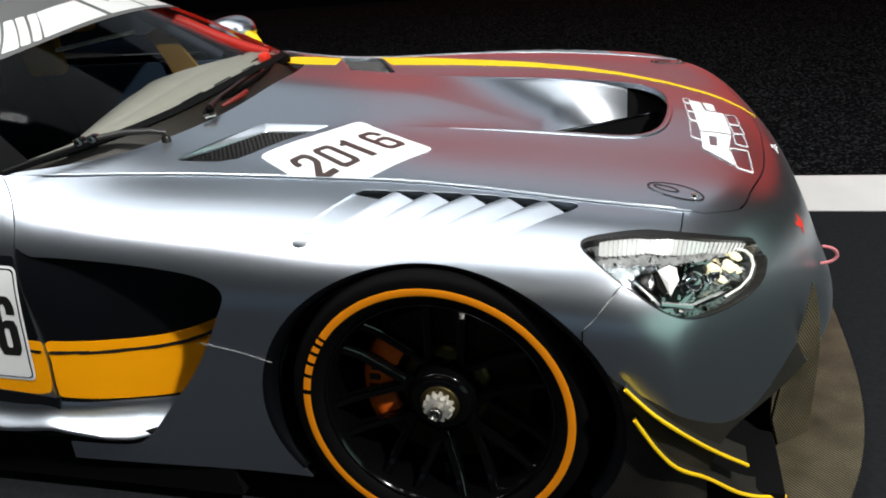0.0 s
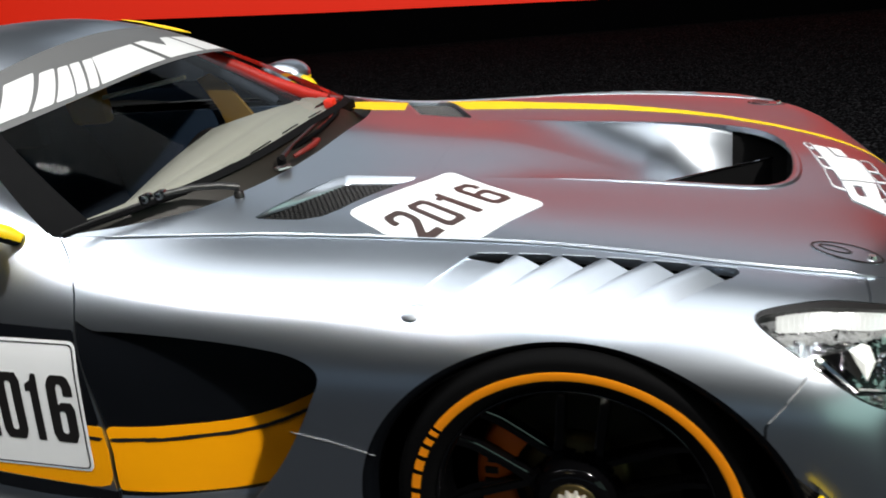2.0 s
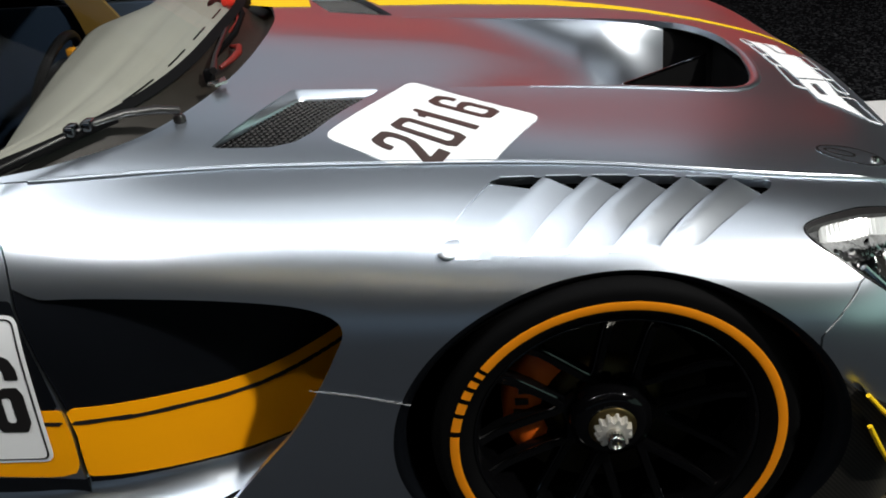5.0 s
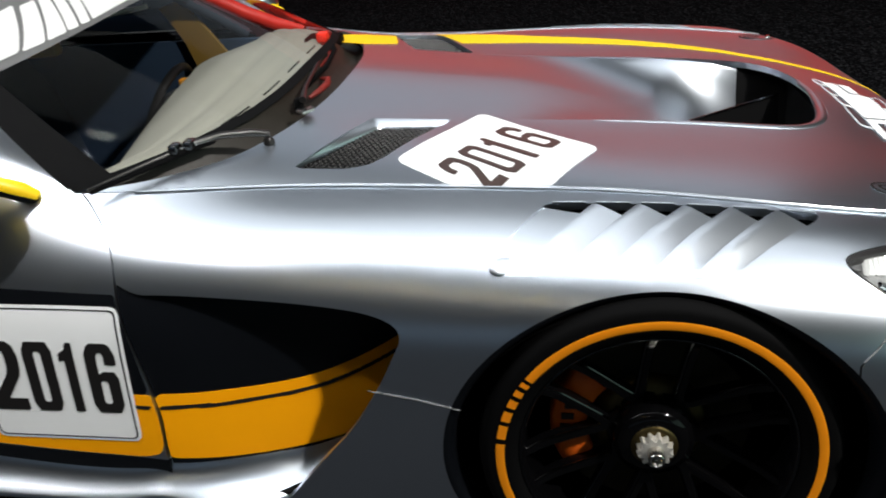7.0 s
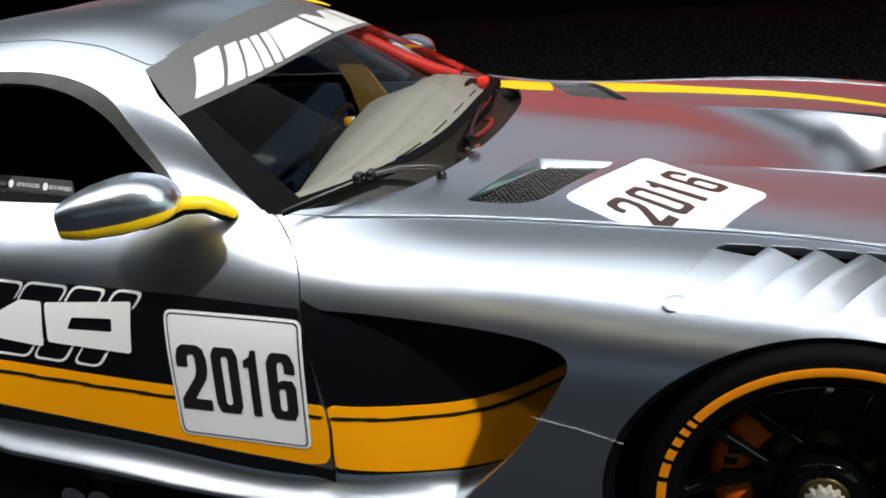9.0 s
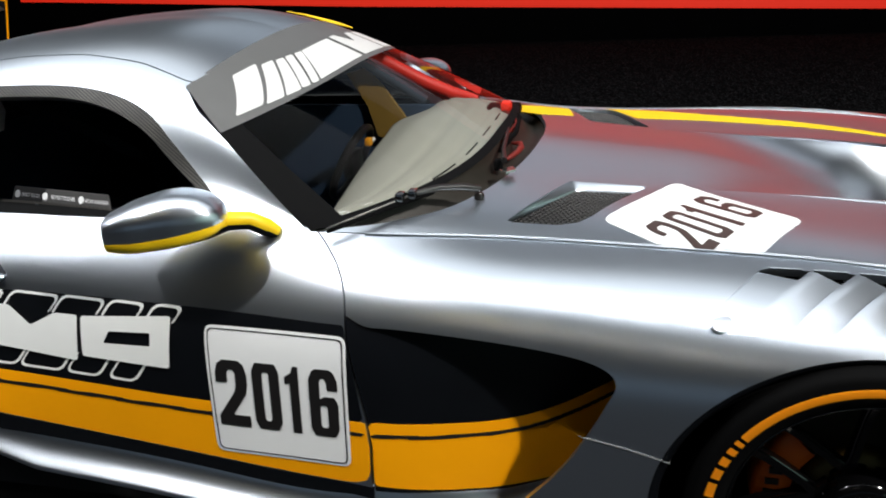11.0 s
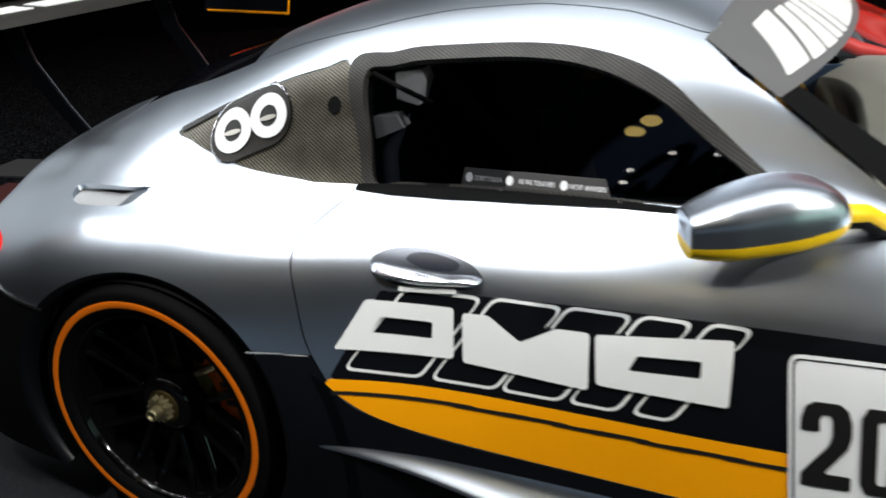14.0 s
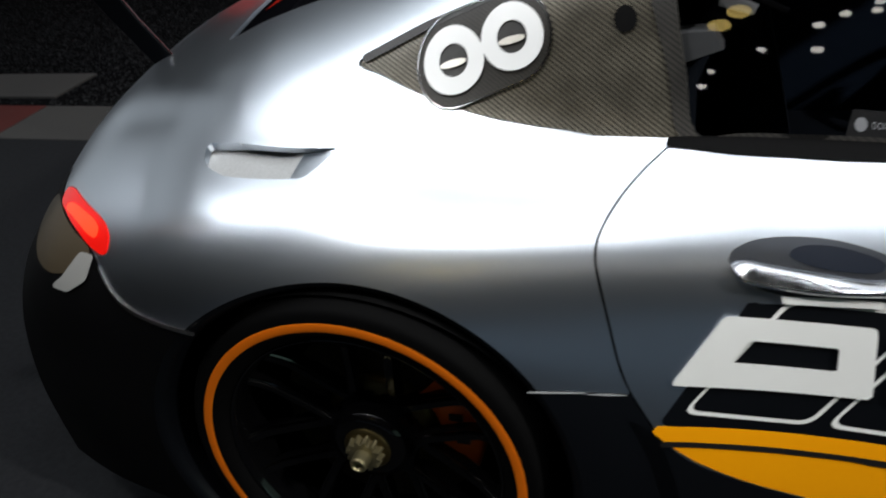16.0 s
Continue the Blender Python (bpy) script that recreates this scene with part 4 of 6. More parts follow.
film([np.concatenate([strip(UP, LO, -2.160, -1.0, 40)[:40], [(-.9475, .4525), (-.9395, .40), (-.9395, .345), (-.948, .324), (-.975, .3175)], strip(UP, LO, -2.160, -1.0, 40)[40:]])], .0012, YELLOW, door, "yellow_stripe", "broad orange-yellow stripe along the door")
film([strip(lowered(UP, .0225), lowered(UP, .0315), -2.148, -.948, 40)], .0026, INK, door, "pinstripe", "thin black pinstripe")

# number plate field with the year
PLATE = [(-1.310, .630), (-.984, .627), (-.980, .352), (-1.292, .354)]
PC = np.array(PLATE).mean(0)


def grown(poly, f):
    return PC + (np.array(poly) - PC) * f


film([rounded(grown(PLATE, 1.0), .018)], .0030, WHITE, door, "number_field", "white square sticker with a thin black frame")
part("number_frame", loop_film(dense(rounded(grown(PLATE, .958), .014, 8)), dense(rounded(grown(PLATE, .958), .014, 8)) * .984 + PC * .016, at_side, .0042), INK, door, "thin black frame line", smooth=False)


def on_plate(s, r):
    b, t = np.array(PLATE[3]) + s * (np.array(PLATE[2]) - PLATE[3]), np.array(PLATE[0]) + s * (np.array(PLATE[1]) - PLATE[0])
    return b + r * (t - b)


for ch, s0, s1 in (("2", .060, .290), ("0", .330, .525), ("1", .550, .700), ("6", .735, .935)):
    digit(ch, 0, 0, lambda u, v: on_plate(s0 + u * (s1 - s0), .228 + v * .522), at_side, .0046, INK, door)

# pale emblem blocks over slanted outlines
k = 0
for x0, w in ((-2.122, .165), (-1.938, .135), (-1.797, .118), (-1.668, .090), (-1.556, .072)):
    z0, z1 = .512 - .004 * k, .672 - .002 * k
    sh = .125
    shape = [np.array(q) for q in ((x0, z0), (x0 + w, z0 - .004), (x0 + w + sh, z1 - .004), (x0 + sh, z1))]
    thin = [np.array(q) for q in ((x0 + .0085, z0 + .0055), (x0 + w - .003, z0 + .0015), (x0 + w + sh - .0085, z1 - .0095), (x0 + sh + .003, z1 - .0055))]
    part("emblem_outline", loop_film(rounded(shape, .02, 9), rounded(thin, .017, 9), at_side, .0018 + .0003 * k), OFFWHITE, door, "thin pale slanted outline", smooth=False)
    k += 1
BLOCKS = [
    ([(-2.140, .553), (-2.075, .648), (-1.890, .645), (-1.887, .553)], [[(-2.062, .588), (-2.040, .618), (-1.932, .616), (-1.932, .586)]]),
    ([(-1.872, .638), (-1.820, .638), (-1.757, .598), (-1.690, .629), (-1.629, .628), (-1.629, .530), (-1.868, .549)], []),
    ([(-1.620, .627), (-1.390, .640), (-1.394, .531), (-1.615, .542)], [[(-1.560, .574), (-1.545, .600), (-1.440, .603), (-1.440, .575)]]),
]
for poly, holes in BLOCKS:
    film([rounded(poly, .006, 3)], .0062, OFFWHITE, door, "emblem_block", "pale grey slanted emblem block", holes=[np.array(h) for h in holes], res=.005)

# sill blade below the door
zl = [(-2.24, .374), (-2.0, .378), (-1.74, .360), (-1.32, .327), (-.98, .309)] + [(x, z - .002) for x, z in LO_IN]
SILL = ((0, .002), (.004, -.016), (.010, -.030), (.018, -.043), (.030, -.054), (.043, -.063), (.054, -.0705), (.058, -.075), (.0588, -.080), (.055, -.084), (.03, -.088), (-.02, -.090))
g = []
for x in np.linspace(-.53, -2.22, 90):
    p = line(zl, np.array([x]))[0]
    k = np.interp(x, [-1.3, -.9, -.80, -.73, -.68, -.53], [1, .72, .62, .34, .05, .05]) * np.clip((x + 2.25) / .50, .05, 1)
    tall = max(.3 + .7 * k, .8 if x > -1.3 else 0)
    into = np.clip((x + 1.0) / .62, 0, 1)
    into = .165 * into * into * (3 - 2 * into)
    base = at_side(x, max(p, .2))[1]
    into_end = np.interp(x, [-.74, -.67], [0, .035])
    wide = (into + .0588 * k) / (.0588 * k)
    g.append([(x, base + .004 + into - dw * k * wide * (1 - into_end / (into + .0588 * k)), p + dz * tall) for dw, dz in SILL])
    g[-1].insert(0, (x, base + .018 + into, p + .006))
v, n, t = grid_mesh(np.array(g), True)
if n[:, 2].mean() < 0 and n[:40, 2].mean() < 0:
    n, t = -n, t[:, ::-1]
part("sill_blade", (v, n, t), SILVER, car, "satin silver sill blade")
part("sill_blade", mirrored((v, n, t)), SILVER, car)
for s in (1, -1):
    part("side_skirt", prism([(-.50, .06), (-2.28, .06), (-2.24, .30), (-1.7, .29), (-.98, .24), (-.52, .22)], .03, lambda u, v, d: Vector((u, s * -(.90 + d), v))), DARK, car, "black side skirt")
    pipe = new("exhaust")
    pipe.parent = car
    for dx in (0, .075):
        part("exhaust_tip", tube([(-1.60 + dx, s * -.80, .165), (-1.60 + dx, s * -.955, .165), (-1.60 + dx, s * -.975, .165)], [.034, .034, .036], 18), CHROME, pipe, "polished exhaust tip")

part("underbody", box(-3.05, .70, -.84, .86, .07, .13, .01), DARK, car, "flat black underbody")

# ---- cabin ----
cx, cy, cz = cabin_near[0].T
HEADER = [(0, -1.402), (.25, -1.418), (.45, -1.455), (.53, -1.49), (.60, -1.55)]
pillar = -cy - np.interp(cx, [-1.50, -1.466, -1.42, -1.36, -1.26, -1.17, -1.10], [.495, .523, .570, .603, .655, .697, .728])
screen = np.maximum(line(HEADER, -cy) - cx, pillar)
GLASS_SIDE = smooth_loop([(-2.165, 1.030), (-2.10, 1.046), (-2.017, 1.056), (-1.809, 1.056), (-1.666, 1.033), (-1.549, .983), (-1.464, .920), (-1.39, .869), (-1.33, .829), (-1.306, .815), (-1.35, .8145), (-1.50, .8185), (-1.80, .8235), (-2.05, .8245), (-2.125, .8225), (-2.145, .90)], 6)
TRIM = smooth_loop([(-2.205, 1.053), (-2.10, 1.072), (-2.022, 1.081), (-1.812, 1.081), (-1.668, 1.063), (-1.551, 1.023), (-1.466, .958), (-1.38, .887), (-1.285, .815), (-1.262, .802), (-1.32, .806), (-1.50, .812), (-1.80, .8165), (-2.05, .8175), (-2.146, .8155), (-2.17, .90)], 6)
QUARTER_PANE = smooth_loop([(-2.662, .917), (-2.551, .962), (-2.45, .998), (-2.362, 1.025), (-2.27, 1.045), (-2.212, 1.056), (-2.19, .98), (-2.15, .815), (-2.308, .828), (-2.435, .848), (-2.533, .875), (-2.61, .900)], 5)
pts = np.stack([cx, cz], 1)
glass_in, trim_in, pane_in = inside(pts, GLASS_SIDE), inside(pts, TRIM), inside(pts, QUARTER_PANE)
roof_in = np.minimum(np.interp(cx, [-3.0, -2.6, -2.2, -2.0, -1.8, -1.62, -1.49], [.36, .42, .455, .437, .437, .457, .492]) + cy, cx + 2.52)
rear_in = np.minimum(np.interp(cx, [-3.1, -2.9, -2.5], [.36, .40, .43]) + cy, np.minimum(-2.53 - cx, cx + 3.05))

frame_ = cut(cabin_near, [screen, -trim_in, -pane_in, -roof_in - GAP, -rear_in - GAP])
frame_ = rim(frame_, .02)
part("body_frame", frame_, SILVER, car, "satin silver pillars and roof rails")
part("body_frame", mirrored(frame_), SILVER, car)
roof = cut(cabin_near, [line(HEADER, -cy) - cx, roof_in - GAP])
part("roof", rim(merge(roof, mirrored(roof)), .02), SILVER, car, "satin silver roof panel")
part("roof_trim", tube([(-1.62, .39, 1.155), (-1.56, .412, 1.138), (-1.50, .432, 1.117), (-1.45, .452, 1.098), (-1.415, .468, 1.084)], [.001, .003, .005, .005, .0015], 10), LIME, car, "thin yellow trim on the roof edge")
rg = cut(cabin_near, [rear_in - GAP])
part("rear_window", rim(shifted(merge(rg, mirrored(rg)), -.004), .01), GLASS_DARK, car, "dark rear window")
trim = cut(cabin_near, [trim_in, -glass_in])
part("window_trim", rim(trim, .02), CARBON_TRIM, car, "woven carbon window surround")
part("window_trim", mirrored(rim(trim, .02)), CARBON_TRIM, car)
TINT = material("smoked_clear_pane", (0.02, 0.02, 0.024), 0.02)
_nt = TINT.node_tree
_tr, _mx, _fr = (_nt.nodes.new("ShaderNode" + k) for k in ("BsdfTransparent", "MixShader", "Fresnel"))
_gl = _nt.nodes.new("ShaderNodeBsdfGlossy")
_tr.inputs[0].default_value, _gl.inputs["Roughness"].default_value, _fr.inputs[0].default_value = (.26, .265, .28, 1), .015, 1.45
_nt.links.new(_fr.outputs[0], _mx.inputs[0]), _nt.links.new(_tr.outputs[0], _mx.inputs[1]), _nt.links.new(_gl.outputs[0], _mx.inputs[2])
_nt.links.new(_mx.outputs[0], _nt.nodes["Material Output"].inputs[0])
sg = cut(cabin_near, [glass_in + .012])
pu, pw = sg[0][:, 0] + 1.75, sg[0][:, 2] - .93
sg[0][:, 1] = -.606 - .0163 * pu + .5375 * pw + .1263 * pu**2 / 2 + .3846 * pw**2 / 2
sg = (sg[0], np.stack([-.0163 + .1263 * pu, 0 * pu - 1, .5375 + .3846 * pw], 1), sg[2])
sg_ob = part("side_window", sg, TINT, car, "dark side window pane")
far_pane = part("side_window", mirrored(sg), TINT, car)
sg_ob.visible_shadow = far_pane.visible_shadow = False
pane = shifted(cut(cabin_near, [pane_in - .0015]), -.002)
pane_ob = part("quarter_pane", rim(pane, .01), QUARTER, car, "brown-grey quarter pane with two white filler rings")
part("quarter_pane", mirrored(rim(pane, .01)), QUARTER, car)
ci = shifted(clip(cabin_near, np.minimum(np.minimum(screen - .02, -trim_in - .03), -pane_in)), -.035)
part("inner_body", merge(ci, mirrored(ci)), DARK, car)
CAB_TREE = tree_of(cabin_near)


def at_cabin(x, z, lift=0.0, tree=None):
    return at_side(x, z, lift, CAB_TREE)


def ellipse(cx, cz, rx, rz, tilt=0.0, n=32):
    a = np.linspace(0, 2 * math.pi, n, endpoint=False)
    c, s = math.cos(tilt), math.sin(tilt)
    return np.stack([cx + rx * np.cos(a) * c - rz * np.sin(a) * s, cz + rx * np.cos(a) * s + rz * np.sin(a) * c], 1)


# two filler rings in a dark capsule, and a round hole
CAP_GREY = material("dark_cap_plastic", (0.05, 0.05, 0.05), 0.3, 0.2, 0.3, 80)
C1, C2 = np.array((-2.493, .9195)), np.array((-2.402, .9495))
d = (C2 - C1) / np.linalg.norm(C2 - C1)
nrm = np.array((-d[1], d[0]))
cap = np.concatenate([[C2 + .062 * (math.cos(t) * d + math.sin(t) * nrm) for t in np.linspace(-1.57, 1.57, 12)], [C1 + .062 * (-math.cos(t) * d - math.sin(t) * nrm) for t in np.linspace(-1.57, 1.57, 12)]])
cap_mid = cap.mean(0)
part("filler_rim", loop_film(dense(cap, .02), cap_mid + (dense(cap, .02) - cap_mid) * .965, at_cabin, .0032), EDGE, pane_ob, "thin metal rim of the recess", smooth=False)
film([cap], .0015, CARBON, pane_ob, "filler_recess", "dark capsule-shaped recess", CAB_TREE, res=.006)
for c in (C1, C2):
    film([ellipse(*c, .0490, .0440)], .006, WHITE, pane_ob, "filler_ring", "white filler ring", CAB_TREE, holes=[ellipse(*c, .0235, .0215)], res=.005)
    film([ellipse(*c, .0225, .0215)], .003, CAP_GREY, pane_ob, "filler_cap", "dark grey filler cap", CAB_TREE, res=.004)
    film([ellipse(c[0], c[1] - .004, .0215, .0050, .22)], .007, NUT, pane_ob, "filler_bar", "thin metal bar across the cap", CAB_TREE, res=.003)
# No opening is cut; the hole's darkness is put into the film's colour.
film([ellipse(-2.234, .972, .0165, .0175)], .0015, DARK, pane_ob, "pane_hole", "flat black disc for a round hole", CAB_TREE, res=.003)
film([rounded([(-2.66, .9215), (-2.551, .9665), (-2.40, 1.018), (-2.40, 1.010), (-2.545, .957), (-2.648, .915)], .003)], .002, INK, pane_ob, "pane_edge", "black edge line", CAB_TREE, res=.004)
film([np.array([(-2.168, .8085), (-2.08, .8035), (-1.943, .8010), (-1.77, .8025), (-1.6, .8065), (-1.45, .8055), (-1.30, .8030), (-1.275, .8055), (-1.45, .8130), (-1.6, .8165), (-2.05, .8200), (-2.165, .8190)])], .0022, DARK, door, "belt_seal", "black seal below the side window", res=.005)
# card with small writing behind the side window
card_at = [(-1.932, .818), (-1.925, .853), (-1.635, .846), (-1.622, .815)]
card_plane = np.linalg.lstsq(np.array([(1, u, v) for u, v in card_at]), np.array([at_side(u, v)[1] for u, v in card_at]), rcond=None)[0]


def on_card(u, v, d):
    """A point on the card's front, d towards the glass."""
    return Vector((u, card_plane @ (1, u, v) + .009 - d, v))


card = part("window_card", prism(card_at, .003, lambda u, v, d: on_card(u, v, d - .003)), material("grey_card", (0.045, 0.044, 0.044), .6, 0, .05, 20), car, "dark grey card with small white writing")
for text, u0, u1, z0 in (("DON'T TOUCH", -1.900, -1.843, .8355), ("NE PAS TOUCHER", -1.806, -1.732, .8335), ("NICHT ANFASSEN", -1.702, -1.632, .8305)):
    writing(text, .0085, u1 - u0, lambda u, v: on_card((u0 + u1) / 2 + u, z0 + v - .03 * u, .0008), WHITE, card, "card_writing", .01, "small white capitals")
for u0, z0 in ((-1.914, .8365), (-1.826, .8345), (-1.714, .832)):
    part("card_dot", prism(ellipse(u0, z0, .0078, .0085, 0, 18).tolist(), .0008, on_card), WHITE, card, "white round mark")
for u0, z0 in ((-1.842, .8165), (-1.602, .8125)):
    p = at_side(u0, z0, .003)
    bm = bmesh.new()
    bmesh.ops.create_uvsphere(bm, u_segments=12, v_segments=8, radius=.0042, matrix=pose(p[0], p[1], p[2]) @ Matrix.Diagonal((1, .4, 1, 1)))
    part("trim_screw", bm, STEEL, car, "small steel screw in the window trim")

# windscreen
def screen_at(s, v, lift=0.0):
    """s from -1 (near side) to 1, v from the cowl to the roof."""
    c = 1 - s * s
    base = np.array((-1.105 + .310 * (1 - abs(s) ** 3.2), .728 * s, .795 + .050 * c))
    top = np.array((-1.478 + .066 * c, .512 * s, 1.070 + .079 * c))
    p = base + v * (top - base)
    b = 4 * v * (1 - v)
    return p + np.array((0, .030 * b * s**3, 0)) + np.array((.45, 0, .9)) * (.008 * b + lift)


S, Vv = np.linspace(-1, 1, 60), np.linspace(0, 1, 30)
scr = grid_mesh(np.array([[screen_at(s, v) for v in Vv] for s in S]))
if scr[1][:, 2].mean() < 0:
    scr = (scr[0], -scr[1], scr[2][:, ::-1])
ws = part("windscreen", scr, GLASS, car, "clear raked windscreen with a grey top band")
ws.visible_shadow = False


def screen_film(s0, s1, v0, v1, lift, mat, name, label="", poly=None, n=24):
    us, vs = np.linspace(s0, s1, n * 2), np.linspace(v0, v1, n)
    m = grid_mesh(np.array([[screen_at(s, v, lift) for v in vs] for s in us]))
    if m[1][:, 2].mean() < 0:
        m = (m[0], -m[1], m[2][:, ::-1])
    if poly is not None:
        uv = np.stack(np.meshgrid(us, vs, indexing="ij"), -1).reshape(-1, 2)
        m = clip(m, inside(uv, poly))
    return part(name, m, mat, ws, label)


screen_film(-1, 1, .655, .997, .0015, BANNER, "top_band", "grey film band across the windscreen")
# pale slanted bars and blocks on the band
for b0, b1, t0, t1, v0, v1 in ((-.925, -.810, -.785, -.632, .700, .905), (-.800, -.715, -.618, -.540, .688, .880), (-.705, -.622, -.529, -.475, .682, .865), (-.612, -.562, -.463, -.410, .680, .858), (-.548, -.503, -.392, -.335, .677, .850)):
    screen_film(b0 - .02, t1 + .02, v0 - .02, v1 + .02, .003, BAND_GREY, "band_bar", "pale slanted bar", rounded([(b0, v0), (b1, v0 - .005), (t1, v1 - .006), (t0, v1)], .012), 50)
for a in ([(-.485, .675), (-.33, .845), (-.02, .850), (-.02, .68)], [(.02, .68), (.02, .855), (.10, .855), (.18, .78), (.27, .855), (.36, .855), (.36, .68)], [(.39, .68), (.39, .855), (.68, .855), (.68, .68)]):
    p = np.array(a)
    screen_film(p[:, 0].min() - .02, p[:, 0].max() + .02, .655, .875, .003, BAND_GREY, "band_block", "pale emblem block", p, 44)
# black frit edge of the screen
for s0, s1 in ((-1, -.925), (.955, 1)):
    screen_film(s0, s1, 0, .655, .001, DARK, "screen_edge", "black edge of the glass")
screen_film(-1, 1, 0, .035, .001, DARK, "screen_edge", "black edge of the glass")

# cowl between hood and windscreen
g = []
for s in np.linspace(-1, 1, 50):
    w = abs(s) * .655
    hxx = line(COWL, np.array([w]))[0]
    p = at_top(hxx, math.copysign(w, s) if w else 0)
    a = np.array((hxx + .006, s * .640, p[2] - .030))
    b = screen_at(s, .02) + np.array((0, 0, -.012))
    g.append([a + (b - a) * q + np.array((0, 0, -.03 * math.sin(math.pi * q))) for q in np.linspace(0, 1, 8)])
cw = grid_mesh(np.array(g))
if cw[1][:, 2].mean() < 0:
    cw = (cw[0], -cw[1], cw[2][:, ::-1])
cowl_ob = part("cowl", cw, COWL_BROWN, car, "dark brown cowl below the windscreen")
part("cowl_tag", box(-.862, -.830, .232, .270, .842, .870, .006), RED, cowl_ob, "small red tag")
DULL_RED = material("dull_red_hose", (0.16, 0.012, 0.008), 0.45, 0.0, 0.2, 60)
part("cowl_hose", tube([(-.765, -.215, .814), (-.745, -.185, .822), (-.738, -.14, .825), (-.748, -.09, .824), (-.775, -.06, .816)], [.005, .007, .008, .007, .005], 12), DULL_RED, cowl_ob, "dull red hose")
part("cowl_hose", tube([(-.80, .02, .825), (-.79, .10, .836), (-.815, .19, .842), (-.86, .25, .842)], .004, 10), DULL_RED, cowl_ob, "thin dull red hose")
part("cowl_rod", tube([(-.756, -.296, .834), (-.775, -.20, .838), (-.795, -.02, .842), (-.811, .088, .842)], [.008, .005, .005, .007], 10), INK, cowl_ob, "slim black rod")
part("cowl_bracket", prism([(-.762, -.335), (-.735, -.300), (-.722, -.325), (-.742, -.350)], .005, lambda u, v, d: Vector((u, v, .816 + d))), STEEL, cowl_ob, "pale metal bracket")
part("cowl_bolt", tube([(-.778, -.262, .800), (-.778, -.262, .822), (-.778, -.262, .828)], [.012, .012, .008], 12), DARK, cowl_ob, "black cowl bolt")
part("cowl_box", box(-.93, -.82, .22, .40, .80, .838, .01), RUBBER, cowl_ob, "black box in the cowl")
part("cowl_cable", tube([(-.80, -.16, .815), (-.775, .0, .832), (-.79, .16, .838), (-.86, .36, .838)], .007, 8), RUBBER, cowl_ob, "black cable in the cowl")

# Solid tube added for the red wall's reflection in the windscreen.
part("pillar_reflection", tube([(-1.02, .640, .800), (-1.12, .655, .820), (-1.22, .625, .870), (-1.32, .578, .938), (-1.46, .478, 1.040)], [.012, .022, .024, .023, .020], 14), material("red_reflection_tint", (0.55, 0.02, 0.012), .5, 0, .05, 20), car, "red tube standing in for the red wall's reflection")

# wiper
wp = new("wiper")
wp.parent = car
blade_ = np.array([(-1.052, -.752, .806), (-.985, -.688, .820), (-.915, -.604, .831), (-.872, -.556, .834)])
part("wiper_blade", tube(blade_, [.004, .0065, .0075, .006], 10), RUBBER, wp, "grey-black wiper blade")
part("wiper_spine", tube(blade_ + (0, 0, .008), [.002, .003, .0035, .003], 8), INK, wp, "thin metal spine of the wiper")
arm = [(-.918, -.607, .842), (-.860, -.545, .841), (-.812, -.508, .832), (-.780, -.485, .820)]
part("wiper_arm", tube(arm, [.0065, .0075, .0085, .008], 12), INK, wp, "black wiper arm")
part("wiper_pivot", tube([(-.782, -.486, .770), (-.782, -.486, .806), (-.782, -.486, .812)], [.012, .012, .008], 14), INK, wp, "black wiper pivot")
kp = (-.916, -.604, .844)
for o_ in (-.014, .008):
    part("wiper_joint", box(kp[0] + o_ - .008, kp[0] + o_ + .010, kp[1] + o_ - .016, kp[1] + o_ + .014, kp[2] - .010, kp[2] + .008, .003), EDGE, wp, "grey wiper joint")

# interior
def dash_at(s, q, up=0.0):
    """s across the car, q from the glass back to the driver's side; two soft creases run across."""
    a = screen_at(s, .03) + np.array((-.01, 0, -.015))
    e = np.array((-1.165 - .07 * max(0, s), s * .64, .742 + .088 * (1 - min(1, abs(s - .12) / .85) ** 1.5)))
    crease = -.007 * math.exp(-((q - .20) / .035) ** 2) - .006 * math.exp(-((q - .44) / .05) ** 2)
    return a + (e - a) * q + np.array((0, 0, .026 * math.sin(math.pi * q) + crease + up))


g = []
for s in np.linspace(-.93, .93, 40):
    e = dash_at(s, 1)
    g.append([dash_at(s, q) for q in np.linspace(0, 1, 40)] + [e + np.array((-.01, 0, -.03)), e + np.array((-.01, 0, -.2))])
dm = grid_mesh(np.array(g))
if dm[1][:, 2].mean() < 0:
    dm = (dm[0], -dm[1], dm[2][:, ::-1])
dash = part("dashboard", dm, DASH, car, "beige dashboard cover with creases")
for s0, s1 in ((-.60, -.46), (-.36, -.22), (-.12, .02), (.14, .28)):
    part("defrost_slot", tube([dash_at(s, .085, .001) for s in np.linspace(s0, s1, 8)], .0022, 6), DARK, dash, "thin dark defrost slot")
for s, nm in ((-.34, "seat"),):
    seat = new("bucket_seat")
    seat.parent = car
    part("seat_back", prism([(-.22, .30), (-.24, .62), (-.17, .80), (-.12, .97), (.12, .97), (.17, .80), (.24, .62), (.22, .30)], .10, lambda u, v, d: Vector((-1.98 - .25 * (v - .3) + d, .34 + u, v))), SEAT, seat, "dark racing seat back")
    part("seat_cushion", box(-2.0, -1.55, .12, .56, .25, .36, .03), SEAT, seat)
    for sg_ in (-1, 1):
        part("seat_wing", box(-2.12, -1.86, .34 + sg_ * .17 - .03, .34 + sg_ * .17 + .03, .78, .98, .02), AMBER if sg_ > 0 else SEAT, seat, "padded head wing")
cage = new("roll_cage")
cage.parent = car
